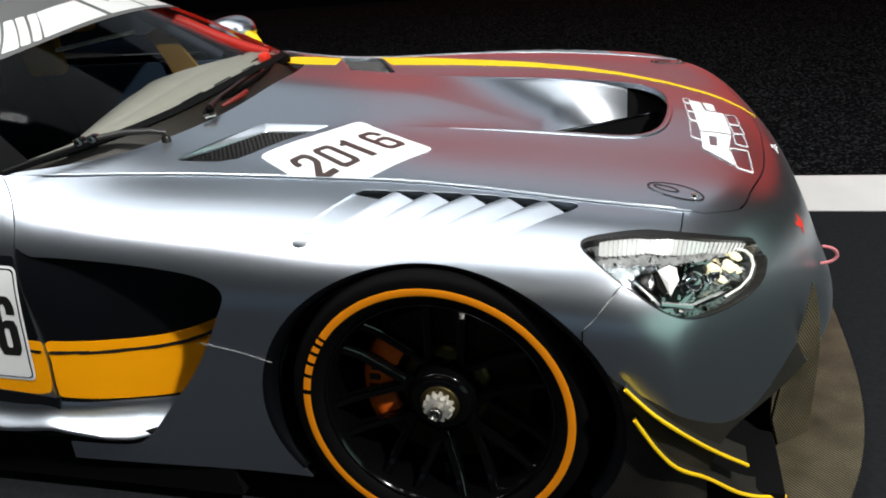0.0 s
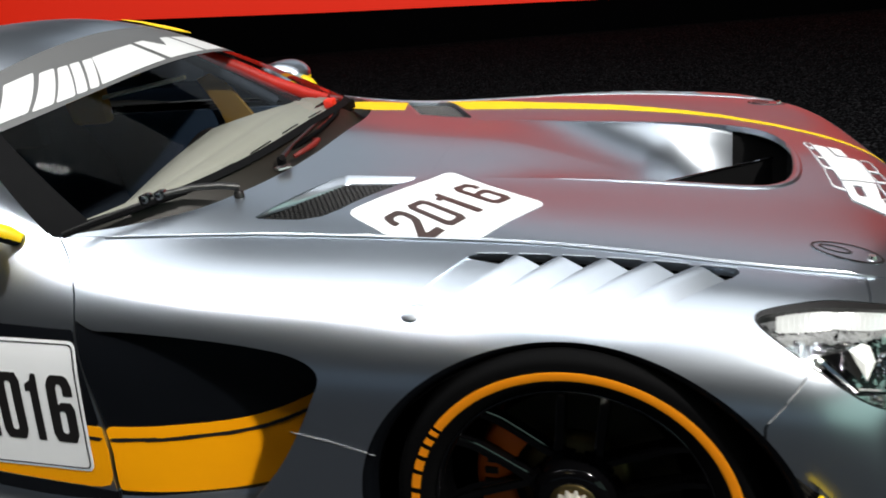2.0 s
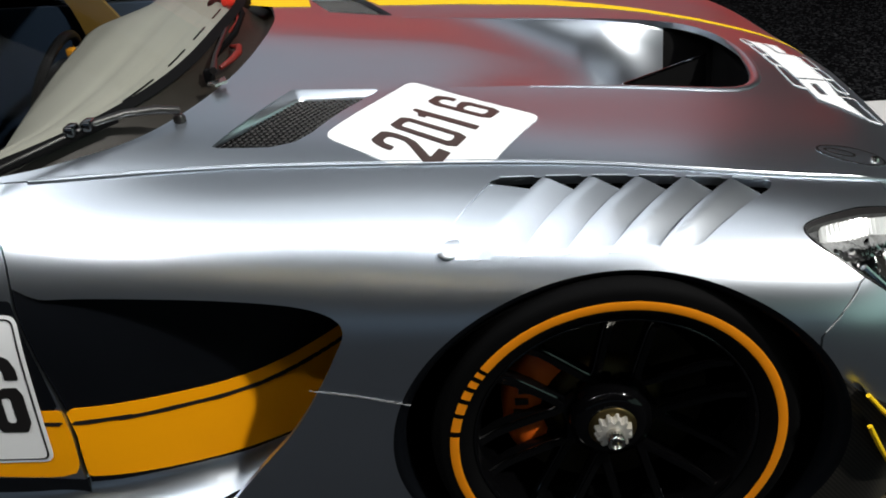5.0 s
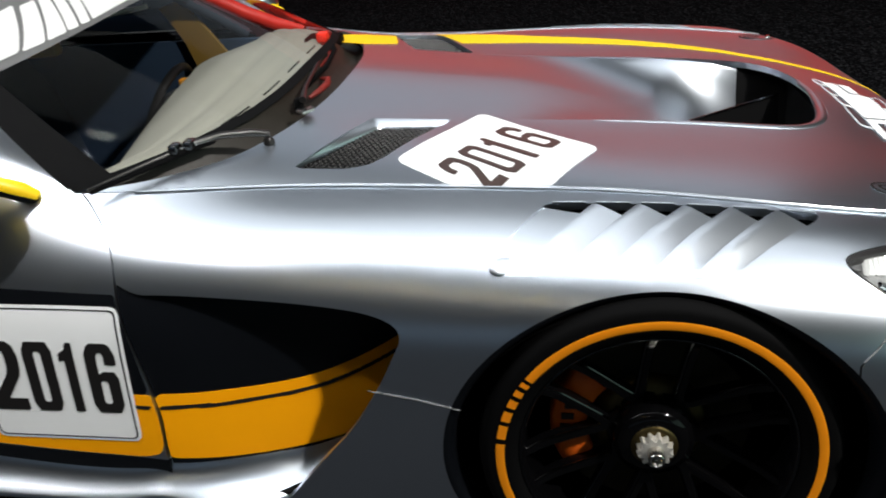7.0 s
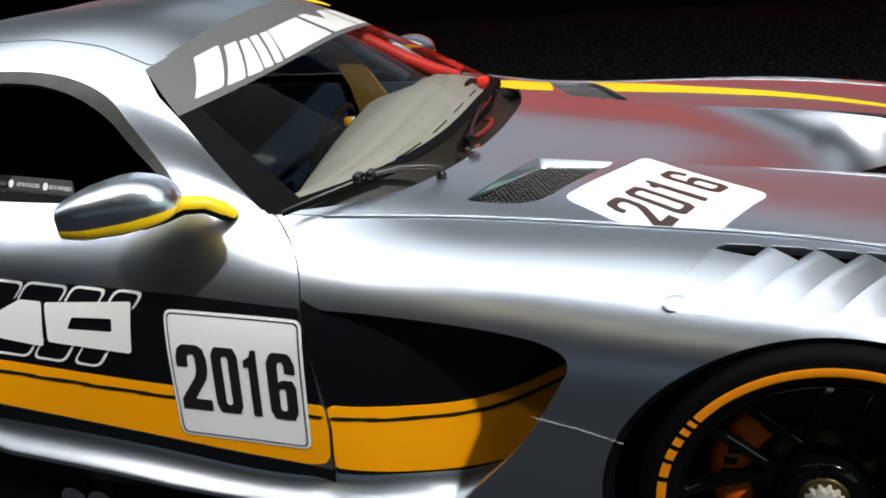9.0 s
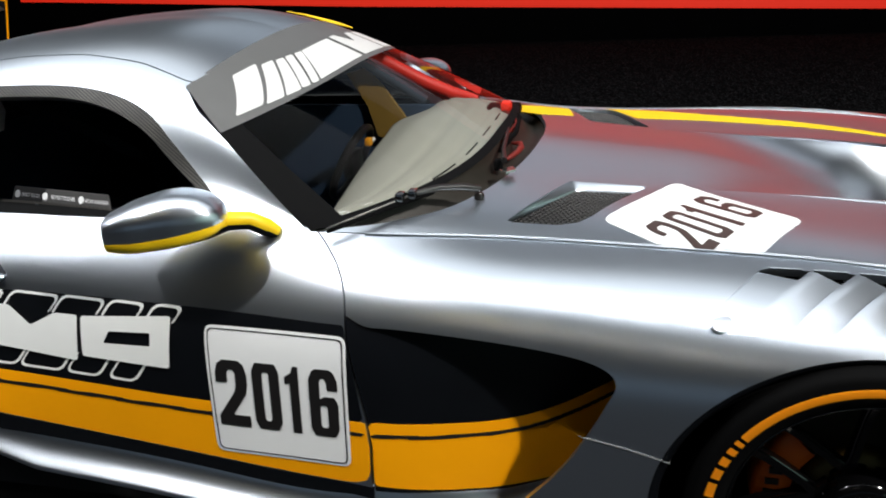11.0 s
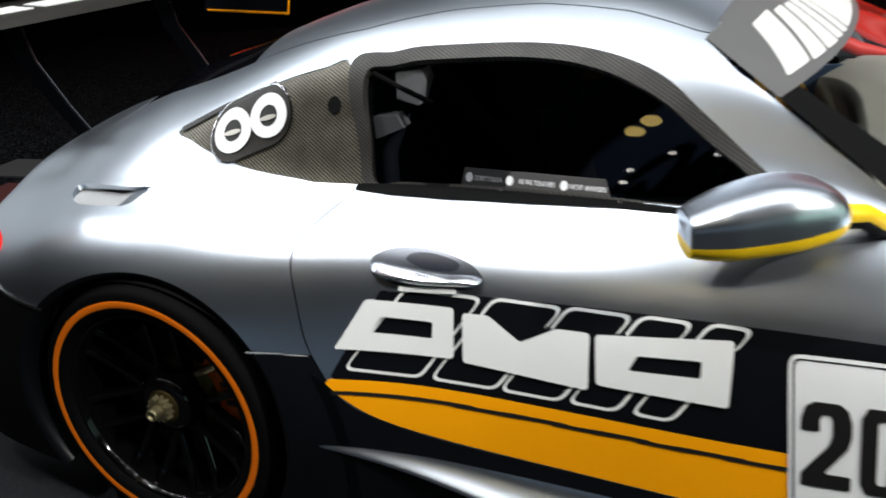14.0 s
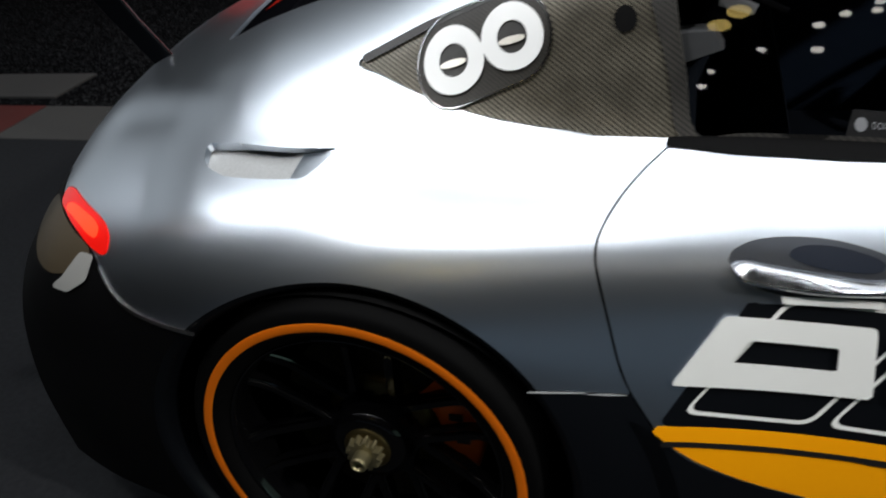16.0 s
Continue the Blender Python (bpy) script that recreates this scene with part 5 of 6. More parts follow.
for pth in ([(-1.22, -.62, .80), (-1.48, -.46, 1.03), (-2.05, -.43, 1.09), (-2.15, -.52, .85), (-2.15, -.60, .3)], [(-1.22, .62, .80), (-1.48, .46, 1.03), (-2.05, .43, 1.09), (-2.15, .52, .85), (-2.15, .60, .3)], [(-2.05, -.43, 1.09), (-2.05, .43, 1.09)], [(-2.08, -.45, 1.06), (-2.15, .5, .5)], [(-2.05, -.43, 1.09), (-2.75, -.35, .80)], [(-1.48, -.46, 1.03), (-1.44, 0, 1.09), (-1.48, .46, 1.03)]):
    part("cage_bar", tube(pth, .02, 12), SEAT, cage, "dark painted cage bar")
part("cabin_floor", box(-2.9, -1.15, -.62, .62, .14, .20), NAVY, car)
part("far_door_lining", prism([(-2.2, .25), (-2.2, .80), (-1.15, .79), (-1.15, .25)], .02, lambda u, v, d: Vector((u, .63 + d - .1 * (v - .25), v))), NAVY, car, "dark blue inner lining of the far door")
part("ochre_panel", prism([(-1.488, .91), (-1.419, .933), (-1.355, .863), (-1.292, .771), (-1.256, .715), (-1.305, .654), (-1.39, .68), (-1.42, .789), (-1.455, .86)], .015, lambda u, v, d: Vector((u, .555 + d, v))), AMBER, car, "ochre panel beside the far window")
# Bar added inside for the pale line reflected in the windscreen.
part("reflection_bar", tube([(-1.98, .50, .86), (-1.50, .50, .93)], .008, 10), OFFWHITE, cage, "pale bar standing in for a windscreen reflection")
part("firewall", box(-1.16, -1.12, -.62, .62, .14, .74), DARK, car)
part("rear_bulkhead", box(-2.5, -2.46, -.56, .56, .14, .88), NAVY, car)
part("headrest_pad", prism([(-2.102, 1.030), (-2.043, 1.034), (-2.037, 1.008), (-2.058, .957), (-2.107, .972)], .05, lambda u, v, d: Vector((u, -.535 + d, v))), WHITE, car, "white foam pad behind the window")
part("pad_strap", tube([(-2.150, -.545, 1.030), (-2.09, -.55, 1.000), (-2.015, -.555, .966)], .006, 8), DARK, car, "black strap across the pad")
part("net_box", prism([(-2.165, .935), (-2.110, .938), (-2.095, .910), (-2.165, .885)], .04, lambda u, v, d: Vector((u, -.545 + d, v))), CAGE, car, "grey box behind the window")
wheel_s = new("steering_wheel")
wheel_s.parent = car
part("steering_rim", tube([(-1.42 + .06 * math.sin(a), .34 + .14 * math.cos(a), .64 + .12 * math.sin(a)) for a in np.linspace(0, 6.2832, 28)], .014), INK, wheel_s)
part("steering_hub", box(-1.43, -1.40, .27, .41, .60, .68, .01), INK, wheel_s)
part("steering_button", box(-1.345, -1.325, .285, .315, .712, .738, .004), material("orange_switch", (.8, .33, .02), .4), wheel_s, "orange switch")
part("steering_stalk", box(-1.342, -1.328, .315, .352, .716, .728, .003), OFFWHITE, wheel_s, "pale stalk beside the switch")

# ---- wheels ----
DISC = material("dark_brake_disc", (0.03, 0.026, 0.016), 0.5, 0.6, 0.15, 50)
def make_wheel(dash_from, brake_angle, nut, stub, ring):
    """A wheel about its own y axis, outer face towards -y."""
    w = new("wheel")
    R = .29
    part("tyre", lathe([(.250, .14), (.306, .15), (.321, .12), (.322, -.02), (.318, -.045), (.310, -.058), (.30, -.0635), (.270, -.0635), (.250, -.055), (.244, -.040)], 96), RUBBER, w, "black slick racing tyre")

    def band(a0, a1):
        return lathe([(.2715, -.0645), (.275, -.0656), (.284, -.0656), (.2875, -.0645)], max(2, int((a1 - a0) / 2)), a0, a1)

    segs = [(dash_from + 30.5, dash_from + 360)]
    a = dash_from + 1.5
    for wdt in (2.0, 2.7, 3.6, 4.6, 6.2):
        segs.append((a, a + wdt))
        a += wdt + 1.9
    for a0, a1 in segs:
        part("tyre_ring", band(a0, a1), ring, w, "orange-yellow painted tyre ring")
    rimo = part("rim", lathe([(.246, .13), (.236, .10), (.232, .0), (.234, -.03), (.240, -.046), (.246, -.048), (.2475, -.040), (.244, -.03)], 96), RIM, w, "gloss black multi-spoke rim")
    for deg in (-28, 25, 83, 140, 194, 243, 287):
        c, s = math.cos(math.radians(deg)), math.sin(math.radians(deg))
        for side_ in (-1, 1):
            bm = bmesh.new()
            sec, crest = [], []
            for q in np.linspace(0, 1, 14):
                r = .050 + q * .188
                off = side_ * (.034 + .016 * max(0, (.25 - q) / .25) ** 2 + .004 * q)
                y = .016 - .034 * q**1.3 - .012 * max(0, (q - .8) / .2)
                hw, dp = .0100 + .004 * max(0, (.3 - q) / .3), .034 - .010 * q
                ring_ = ((-hw, .008), (-hw * .55, -.002), (hw * .55, -.002), (hw, .008), (hw * .8, dp), (-hw * .8, dp))
                sec.append([bm.verts.new((r * c - (off + k) * s, y + o, r * s + (off + k) * c)) for k, o in ring_])
                crest.append([(r * c - (off + e_ * hw * .80) * s, y + .0025, r * s + (off + e_ * hw * .80) * c) for e_ in (-1, 1)])
            for p0, p1 in zip(sec, sec[1:]):
                for q in range(6):
                    bm.faces.new((p0[q], p0[(q + 1) % 6], p1[(q + 1) % 6], p1[q]))
            bmesh.ops.recalc_face_normals(bm, faces=bm.faces[:])
            spoke = part("spoke", bm, RIM, w, "gloss black twin spoke")
            # The line runs on the upper side only, where the highlight would fall.
            up_ = 0 if c < 0 else 1
            part("spoke_highlight", tube([k[up_] for k in crest[2:]], .0026, 6), EDGE_GLINT, spoke, "thin metal line as the spoke's highlight")
    part("rim_lip", lathe([(.2405, -.0462), (.2425, -.0490), (.2450, -.0495), (.2468, -.0475)], 96), EDGE_GLINT, w, "thin metal ring as the rim lip's highlight")
    part("disc_bell", lathe([(.055, .030), (.095, .034), (.108, .050), (.110, .06)], 48), BRONZE, w, "dull bronze disc bell")
    part("hub", lathe([(.075, .02), (.072, -.012), (.055, -.020), (.036, -.022), (.034, -.012), (.0, -.012)], 48), RIM, w)
    part("hub_plate", lathe([(.044, -.016), (.0425, -.023), (.034, -.025), (0, -.025)], 40), BRONZE, w, "dull bronze hub plate")
    bm = bmesh.new()
    ang = np.linspace(0, 2 * math.pi, 48, endpoint=False)
    rad = [.0285 + (.0055 if (i // 2) % 2 else -.002) for i in range(48)]
    lo_ = [bm.verts.new((r * math.cos(a), -.024, r * math.sin(a))) for r, a in zip(rad, ang)]
    up_ = [bm.verts.new((r * .92 * math.cos(a), -.042, r * .92 * math.sin(a))) for r, a in zip(rad, ang)]
    for i in range(48):
        bm.faces.new((lo_[i], lo_[(i + 1) % 48], up_[(i + 1) % 48], up_[i]))
    bm.faces.new(up_)
    bmesh.ops.recalc_face_normals(bm, faces=bm.faces[:])
    part("wheel_nut", bm, nut, w, "toothed steel wheel nut")
    part("hub_stub", lathe([(.0155, -.040), (.0150, -.062), (.0130, -.066), (.0090, -.066), (.0085, -.055), (0, -.055)], 28), stub, w, "steel hub stub")
    part("brake_disc", lathe([(.09, .055), (.185, .055), (.187, .06), (.187, .085), (.09, .085)], 64), DISC, w, "brake disc")
    cal = lathe([(.118, .045), (.122, .032), (.150, .028), (.182, .032), (.190, .05), (.190, .10)], 20, brake_angle - 36, brake_angle + 36)
    co = part("brake_caliper", cal, ORANGE, w, "orange brake caliper")
    for da in (-9, 0, 9):
        aa = math.radians(brake_angle + da)
        part("caliper_mark", box(.158 * math.cos(aa) - .012, .158 * math.cos(aa) + .012, .024, .030, .158 * math.sin(aa) - .006, .158 * math.sin(aa) + .006), INK, w)
    return w


front = make_wheel(143, 170, NUT, STEEL, RING)
front.parent = car
front.matrix_basis = pose(0, -.878, .34, -3, 0, 0)
BRASS = material("dull_brass_nut", (0.24, 0.21, 0.12), .38, .8, .3, 60)
# Deeper copy of RING; the rear wheel's low light is put into colour.
rear = make_wheel(-75, 10, BRASS, BRASS, material("shaded_tyre_paint", (0.80, 0.17, 0.003), 0.55, 0.0, 0.08, 30, spec=0.3))
rear.parent = car
rear.matrix_basis = pose(-2.63, -.878, .34, -3, 0, 0)
for w, x in ((front, 0), (rear, -2.63)):
    c = copy_thing(w, pose(x, .878, .34, -3, 0, 180))

# ---- mirrors ----
def mirror_parts(sgn):
    mo = new("door_mirror")
    mo.parent = car
    A, B = np.array((-1.473, -.895, .845)), np.array((-1.245, -.805, .850))
    mid, ax = (A + B) / 2, (B - A) / 2
    L = np.linalg.norm(ax)
    ax = ax / L
    out = np.array((-ax[1], ax[0], 0))
    us, ts = np.concatenate([[-1.0, -1.0], np.sin(np.linspace(-.9, 1, 38) * math.pi / 2)]), np.linspace(0, 2 * math.pi, 48)
    g = np.zeros((40, 48, 3))
    for i, u in enumerate(us):
        prof = 0.0 if not i else .97 if i == 1 else max(0.0, 1 - max(0, u) ** 7) ** .5 * (1 - .06 * max(0, -u) ** 8)
        roof_z = np.interp(u, [-1, -.9, -.5, 0, .3, .6, .85, 1], [.024, .030, .048, .061, .062, .054, .043, .032])
        foot_z = np.interp(u, [-1, -.6, 0, .5, 1], [.046, .050, .046, .038, .026])
        deep = np.interp(u, [-1, -.5, .2, 1], [.045, .066, .074, .060])
        for j, t in enumerate(ts):
            c, s = math.cos(t), math.sin(t)
            e = .80 if s > 0 else .45
            hgt = (roof_z if s > 0 else foot_z) * prof
            g[i, j] = mid + ax * L * u + out * deep * prof * math.copysign(abs(c) ** .62, c) + np.array((0, 0, hgt * math.copysign(abs(s) ** e, s) + .008))
    g = soften(g, .8)
    m = grid_mesh(g)
    if ((m[0] - mid) * m[1]).sum(1).mean() < 0:
        m = (m[0], -m[1], m[2][:, ::-1])
    edge = m[0][:, 2] - (.8335 + .024 * np.clip((m[0][:, 0] + 1.47) / .24, 0, 1) ** 1.6)
    flip = (lambda q: q) if sgn > 0 else mirrored
    part("mirror_housing", flip(clip(m, edge)), SILVER, mo, "rounded silver mirror housing")
    part("mirror_band", flip(cut(m, [-edge, edge + .024])), LIME, mo, "yellow band round the mirror foot")
    part("mirror_underside", flip(clip(m, -edge - .024)), BLACK, mo, "black mirror underside")
    path = [(-1.330, -.838, .826), (-1.290, -.822, .835), (-1.250, -.800, .845), (-1.215, -.775, .838), (-1.190, -.752, .815), (-1.172, -.738, .797)]
    bm = tube([(x, y * sgn, z) for x, y, z in path], [.020, .021, .018, .017, .018, .012], 14)
    part("mirror_arm", bm, LIME, mo, "yellow mirror arm")
    # Black tube added so that the door mirrors a dark shape, not yellow.
    bm = tube([(x, y * sgn, z - .007) for x, y, z in path], [.0185, .019, .0165, .0155, .0165, .010], 14)
    part("arm_underside", bm, BLACK, mo, "black tube darkening the arm's reflection")
    return mo


mirror_parts(1)
mirror_parts(-1).location.x = .07

# door handle: a flat hollow with its shade painted dark, and a bright grip
film([smooth_loop([(-2.075, .712), (-2.056, .729), (-2.014, .7365), (-1.955, .7365), (-1.903, .729), (-1.86, .7155), (-1.836, .697), (-1.845, .684), (-1.88, .675), (-1.93, .673), (-1.99, .674), (-2.04, .684)])], .001, material("shaded_silver_film", (0.13, 0.14, 0.16), .3, .9, .05, 9), door, "handle_hollow", "handle hollow, its shade painted darker")
# Flat navy patch that stands in for the shade in the pocket.
film([smooth_loop([(-2.000, .719), (-1.984, .729), (-1.943, .7295), (-1.897, .721), (-1.886, .712), (-1.906, .705), (-1.964, .7075)])], .0022, material("pocket_shade", (0.012, 0.016, 0.026), .3), door, "handle_pocket", "flat dark patch for the pocket's shade", res=.005)
q = np.linspace(-2.070, -1.838, 34)
top_z = line([(-2.070, .711), (-2.060, .7165), (-2.040, .7165), (-2.002, .711), (-1.952, .705), (-1.900, .701), (-1.850, .7015), (-1.838, .698)], q)
mid_z = line([(-2.070, .707), (-2.060, .703), (-2.031, .698), (-1.986, .694), (-1.928, .693), (-1.850, .6955), (-1.838, .694)], q)
low_z = line([(-2.070, .703), (-2.060, .694), (-2.03, .683), (-1.991, .677), (-1.927, .676), (-1.871, .678), (-1.850, .683), (-1.838, .690)], q)
g = []
for x, a_, b_, c_ in zip(q, top_z, mid_z, low_z):
    y0 = at_side(x, b_)[1]
    k = min(1, (x + 2.071) / .012, (-1.837 - x) / .012) ** .5
    ring_ = [(a_ - .002, .004), (a_, -.004 * k), (a_ * .75 + b_ * .25, -.012 * k), (b_ + .003, -.0215 * k), (b_ + .0006, -.0236 * k), (b_ - .0006, -.0240 * k), (b_ - .003, -.0236 * k), (b_ * .5 + c_ * .5, -.019 * k), (c_ + .002, -.012 * k), (c_, -.006 * k), (c_ + .001, .004)]
    g.append([(x, y0 + o, z) for z, o in ring_])
hm = grid_mesh(np.array(g))
if hm[1][:, 1].mean() > 0:
    hm = (hm[0], -hm[1], hm[2][:, ::-1])
part("door_handle", hm, material("polished_silver_grip", (0.74, 0.76, 0.80), .16, 1.0, .04, 12), door, "bright silver door grip")

# Pale film paints the reflection below the grip.
film([rounded([(-2.008, .6755), (-1.886, .6770), (-1.884, .6685), (-2.004, .6660)], .003)], .0075, OFFWHITE, door, "handle_reflection", "pale strip painted as the grip's reflection", res=.004)

# fuel and jack point marks on the fender
film([ellipse(-.70, .728, .012, .007)], .0012, SILVER, fender, "jack_cap", "small round cap", res=.003)

# rear quarter vent
g = []
for u in np.linspace(-2.93, -2.65, 30):
    k = np.clip((-2.67 - u) / .1, 0, 1)
    g.append([at_side(u, z, -.002 - .026 * k * (z - .785) / .035) for z in np.linspace(.785, .830, 12)])
vm = grid_mesh(np.array(g))
if vm[1][:, 1].mean() > 0:
    vm = (vm[0], -vm[1], vm[2][:, ::-1])
vx = vm[0][:, 0]
part("vent_mesh", clip(vm, -2.735 - vx), material("pale_grey_mesh", (0.46, 0.47, 0.48), .45, .3, .25, 260), quarter, "grey mesh of the rear vent")
part("vent_floor", clip(vm, vx + 2.735), SILVER, quarter, "smooth vent floor")

# tail lamp
tm = cut(side, [-tail - .001])
part("tail_lamp", rim(shifted(tm, .002), .03), LAMP_RED, car, "glowing red tail lamp")
part("tail_lamp", mirrored(rim(shifted(tm, .002), .03)), LAMP_RED, car)
core_ = np.array(TAIL)
film([core_.mean(0) + (core_ - core_.mean(0)) * (.60, .48) + (.006, .002)], .0045, material("bright_lamp_core", (0.8, 0.03, 0.01), .3, glow=(1, 0.055, 0.012, 1.5)), car, "tail_lamp_core", "brighter core of the tail lamp", res=.004)
film([smooth_loop([(-3.325, .665), (-3.285, .700), (-3.242, .709), (-3.20, .705), (-3.15, .695), (-3.102, .681), (-3.12, .655), (-3.16, .640), (-3.215, .630), (-3.28, .636)])], .002, material("beige_lamp_panel", (0.06, 0.044, 0.024), .5, 0, .1, 12), car, "lamp_surround", "brown panel below the tail lamp")
film([rounded([(-3.122, .676), (-3.086, .677), (-3.100, .640), (-3.150, .613), (-3.198, .612), (-3.165, .634)], .006)], .004, material("pale_lamp_strip", (0.30, 0.30, 0.29), .35), car, "lamp_strip", "pale strip below the tail lamp", res=.005)

# bright trim line above the rear bumper
rl = [(x, line(REAR_BUMPER, np.array([x]))[0]) for x in np.linspace(-3.075, -2.86, 20)]
film([np.concatenate([np.array(rl) + (0, .004), (np.array(rl) - (0, .003))[::-1]])], .003, STEEL, car, "trim_line", "thin bright line over the rear bumper", res=.004)
# Pale film that paints the lit edges of the seams.
SEAM_GLINT = material("seam_highlight", (0.45, 0.46, 0.47), .4, .3, .1, 40)
for pts_, nm in (([(-.515, .4785), (-.43, .4655), (-.345, .4475)], "seam_front"), ([(-2.335, .5405), (-2.26, .539), (-2.195, .5355)], "seam_rear"), ([(.3065, .566), (.337, .600), (.366, .632)], "seam_bumper")):
    p = np.array(pts_)
    film([np.concatenate([p + (0, .0015), (p - (0, .0015))[::-1]])], .0015, SEAM_GLINT, car, "panel_seam", "thin panel seam, its lit edge painted pale", res=.003)

# ---- headlight ----
WARM = material("warm_reflector_glow", (.9, .85, .6), .3, glow=(1, .84, .52, 1.5))
CAUGHT_LIGHT = material("reflector_glow", (.8, .8, .8), .2, glow=(1, .93, .80, .55))
CELL = material("light_cell_glow", (.5, .5, .5), .15, .6, .3, 60, glow=(1, .97, .92, .7))
FACET = material("faceted_chrome", (0.62, 0.62, 0.63), .10, 1.0, .5, 30, 1.0, 70)
for s in (1, -1):
    fl = (lambda q: q) if s > 0 else mirrored
    hl = new("headlight")
    hl.parent = car
    skin = cut(side, [-head - .001])
    lens = shifted(clip(skin, np.ones(len(skin[0]))), .002)
    hsd = -inside(np.stack([lens[0][:, 0], lens[0][:, 2]], 1), HEADLIGHT)
    part("headlight_edge", fl(rim(clip(lens, hsd + .0032), .02)), INK, hl, "black rubber edge")
    lo_ = part("headlight_lens", fl(clip(lens, -hsd - .0032)), GLASS, hl, "clear headlight lens")
    lo_.visible_shadow = False
    tubm = shifted(clip(skin, np.ones(len(skin[0]))), -.040)
    shake = np.random.default_rng(5).uniform(-.0045, .0045, tubm[0].shape)
    part("headlight_bowl", fl((tubm[0] + shake, tubm[1], tubm[2])), FACET, hl, "faceted chrome bowl", smooth=False)
    wall = rim(skin, .046)
    part("headlight_wall", fl((wall[0], -wall[1], wall[2][len(skin[2]):, ::-1])), FACET, hl, "bright side wall of the bowl")
    for k in range(38):
        u = .330 + .0087 * k
        z0 = np.interp(u, [.293, .328, .42, .526, .616, .650], [.691, .699, .694, .668, .625, .588]) - .0015
        p, q = at_side(u, z0 - .001, -.006), at_side(u + .0076, z0 - .003, -.006)
        p2, q2 = at_side(u, z0 - .013, -.018), at_side(u + .0076, z0 - .015, -.018)
        if any(v_ is None for v_ in (p, q, p2, q2)):
            continue
        bm = bmesh.new()
        f = bm.faces.new([bm.verts.new((v_[0], s * v_[1], v_[2])) for v_ in (p, q, q2, p2)])
        ext = bmesh.ops.extrude_face_region(bm, geom=[f])
        bmesh.ops.translate(bm, verts=[e for e in ext["geom"] if isinstance(e, bmesh.types.BMVert)], vec=(0, s * .008, -.006))
        bmesh.ops.recalc_face_normals(bm, faces=bm.faces[:])
        part("light_cell", bm, CELL, hl, "bright light cell")
    dark_ = -inside(np.stack([skin[0][:, 0], skin[0][:, 2]], 1), rounded([(.385, .660), (.47, .655), (.555, .632), (.560, .600), (.475, .585), (.42, .615)], .012))
    part("dark_insert", fl(shifted(clip(skin, -dark_), -.038)), RIM, hl, "gloss black insert in the bowl")
    for u, z0, w_, h_ in ((.585, .612, .030, .020), (.600, .592, .024, .016), (.565, .598, .016, .022), (.612, .572, .018, .010), (.46, .655, .010, .006), (.50, .575, .012, .006)):
        p = at_side(u, z0, -.034)
        bm = bmesh.new()
        bmesh.ops.create_icosphere(bm, subdivisions=1, radius=1, matrix=pose(p[0], s * p[1], p[2], 20, 35, 30) @ Matrix.Diagonal((w_, .008, h_, 1)))
        part("reflector", bm, FACET, hl, "bright faceted reflector")
    # The shard is no lamp; its brightness is put into emission.
    bm = bmesh.new()
    shard = [bm.verts.new((p_[0], s * p_[1], p_[2])) for p_ in (at_side(a_, b_, -.030 + e_) for a_, b_, e_ in ((.447, .655, 0), (.467, .656, .006), (.484, .650, 0), (.489, .629, .004), (.475, .609, 0), (.462, .632, .014)))]
    for k in range(5):
        bm.faces.new((shard[k], shard[(k + 1) % 5], shard[5]))
    bmesh.ops.recalc_face_normals(bm, faces=bm.faces[:])
    part("reflector_shard", bm, CAUGHT_LIGHT, hl, "folded reflector given a glow of its own", smooth=False)
    # Glowing tube added to brighten this end of the headlight.
    guide = [at_side(u, z0, -.014) for u, z0 in ((.600, .622), (.618, .608), (.631, .592), (.636, .574), (.628, .560), (.606, .556), (.575, .560))]
    part("glow_tube", tube([(q[0], s * q[1], q[2]) for q in guide], [.002, .003, .0035, .003, .0025, .002, .002], 10), CAUGHT_LIGHT, hl, "glowing tube added for the lamp's bright end")
    # Facets glow to stand in for light caught by the reflector.
    for u, z0, r in ((.590, .606, .016), (.566, .614, .011), (.606, .590, .013), (.580, .588, .009), (.612, .606, .010)):
        p = at_side(u, z0, -.030)
        bm = bmesh.new()
        bmesh.ops.create_icosphere(bm, subdivisions=1, radius=r, matrix=pose(p[0], s * p[1], p[2], 25, 40, 10) @ Matrix.Diagonal((1.6, .5, 1, 1)))
        part("warm_reflector", bm, WARM, hl, "small reflector given a warm glow", smooth=False)
    for u, z0, r in ((.525, .612, .020),):
        p = at_side(u, z0, -.038)
        bm = bmesh.new()
        bmesh.ops.create_uvsphere(bm, u_segments=24, v_segments=14, radius=r, matrix=pose(p[0], s * p[1], p[2]))
        part("projector_lens", bm, CHROME, hl, "round projector lens")
        bm = tube([(p[0] + r * 1.25 * math.cos(a) * .8, s * (p[1] - .012 + .6 * r * math.cos(a)), p[2] + r * 1.25 * math.sin(a)) for a in np.linspace(0, 6.2832, 24)], .004, 8)
        part("projector_ring", bm, CHROME, hl)
    for u, z0, u1, z1 in ((.40, .650, .455, .600), (.455, .600, .52, .572), (.52, .572, .60, .556), (.60, .60, .63, .57)):
        p, q = at_side(u, z0, -.03), at_side(u1, z1, -.03)
        part("chrome_fin", tube([(p[0], s * p[1], p[2]), (q[0], s * q[1], q[2])], .006, 8), CHROME, hl)

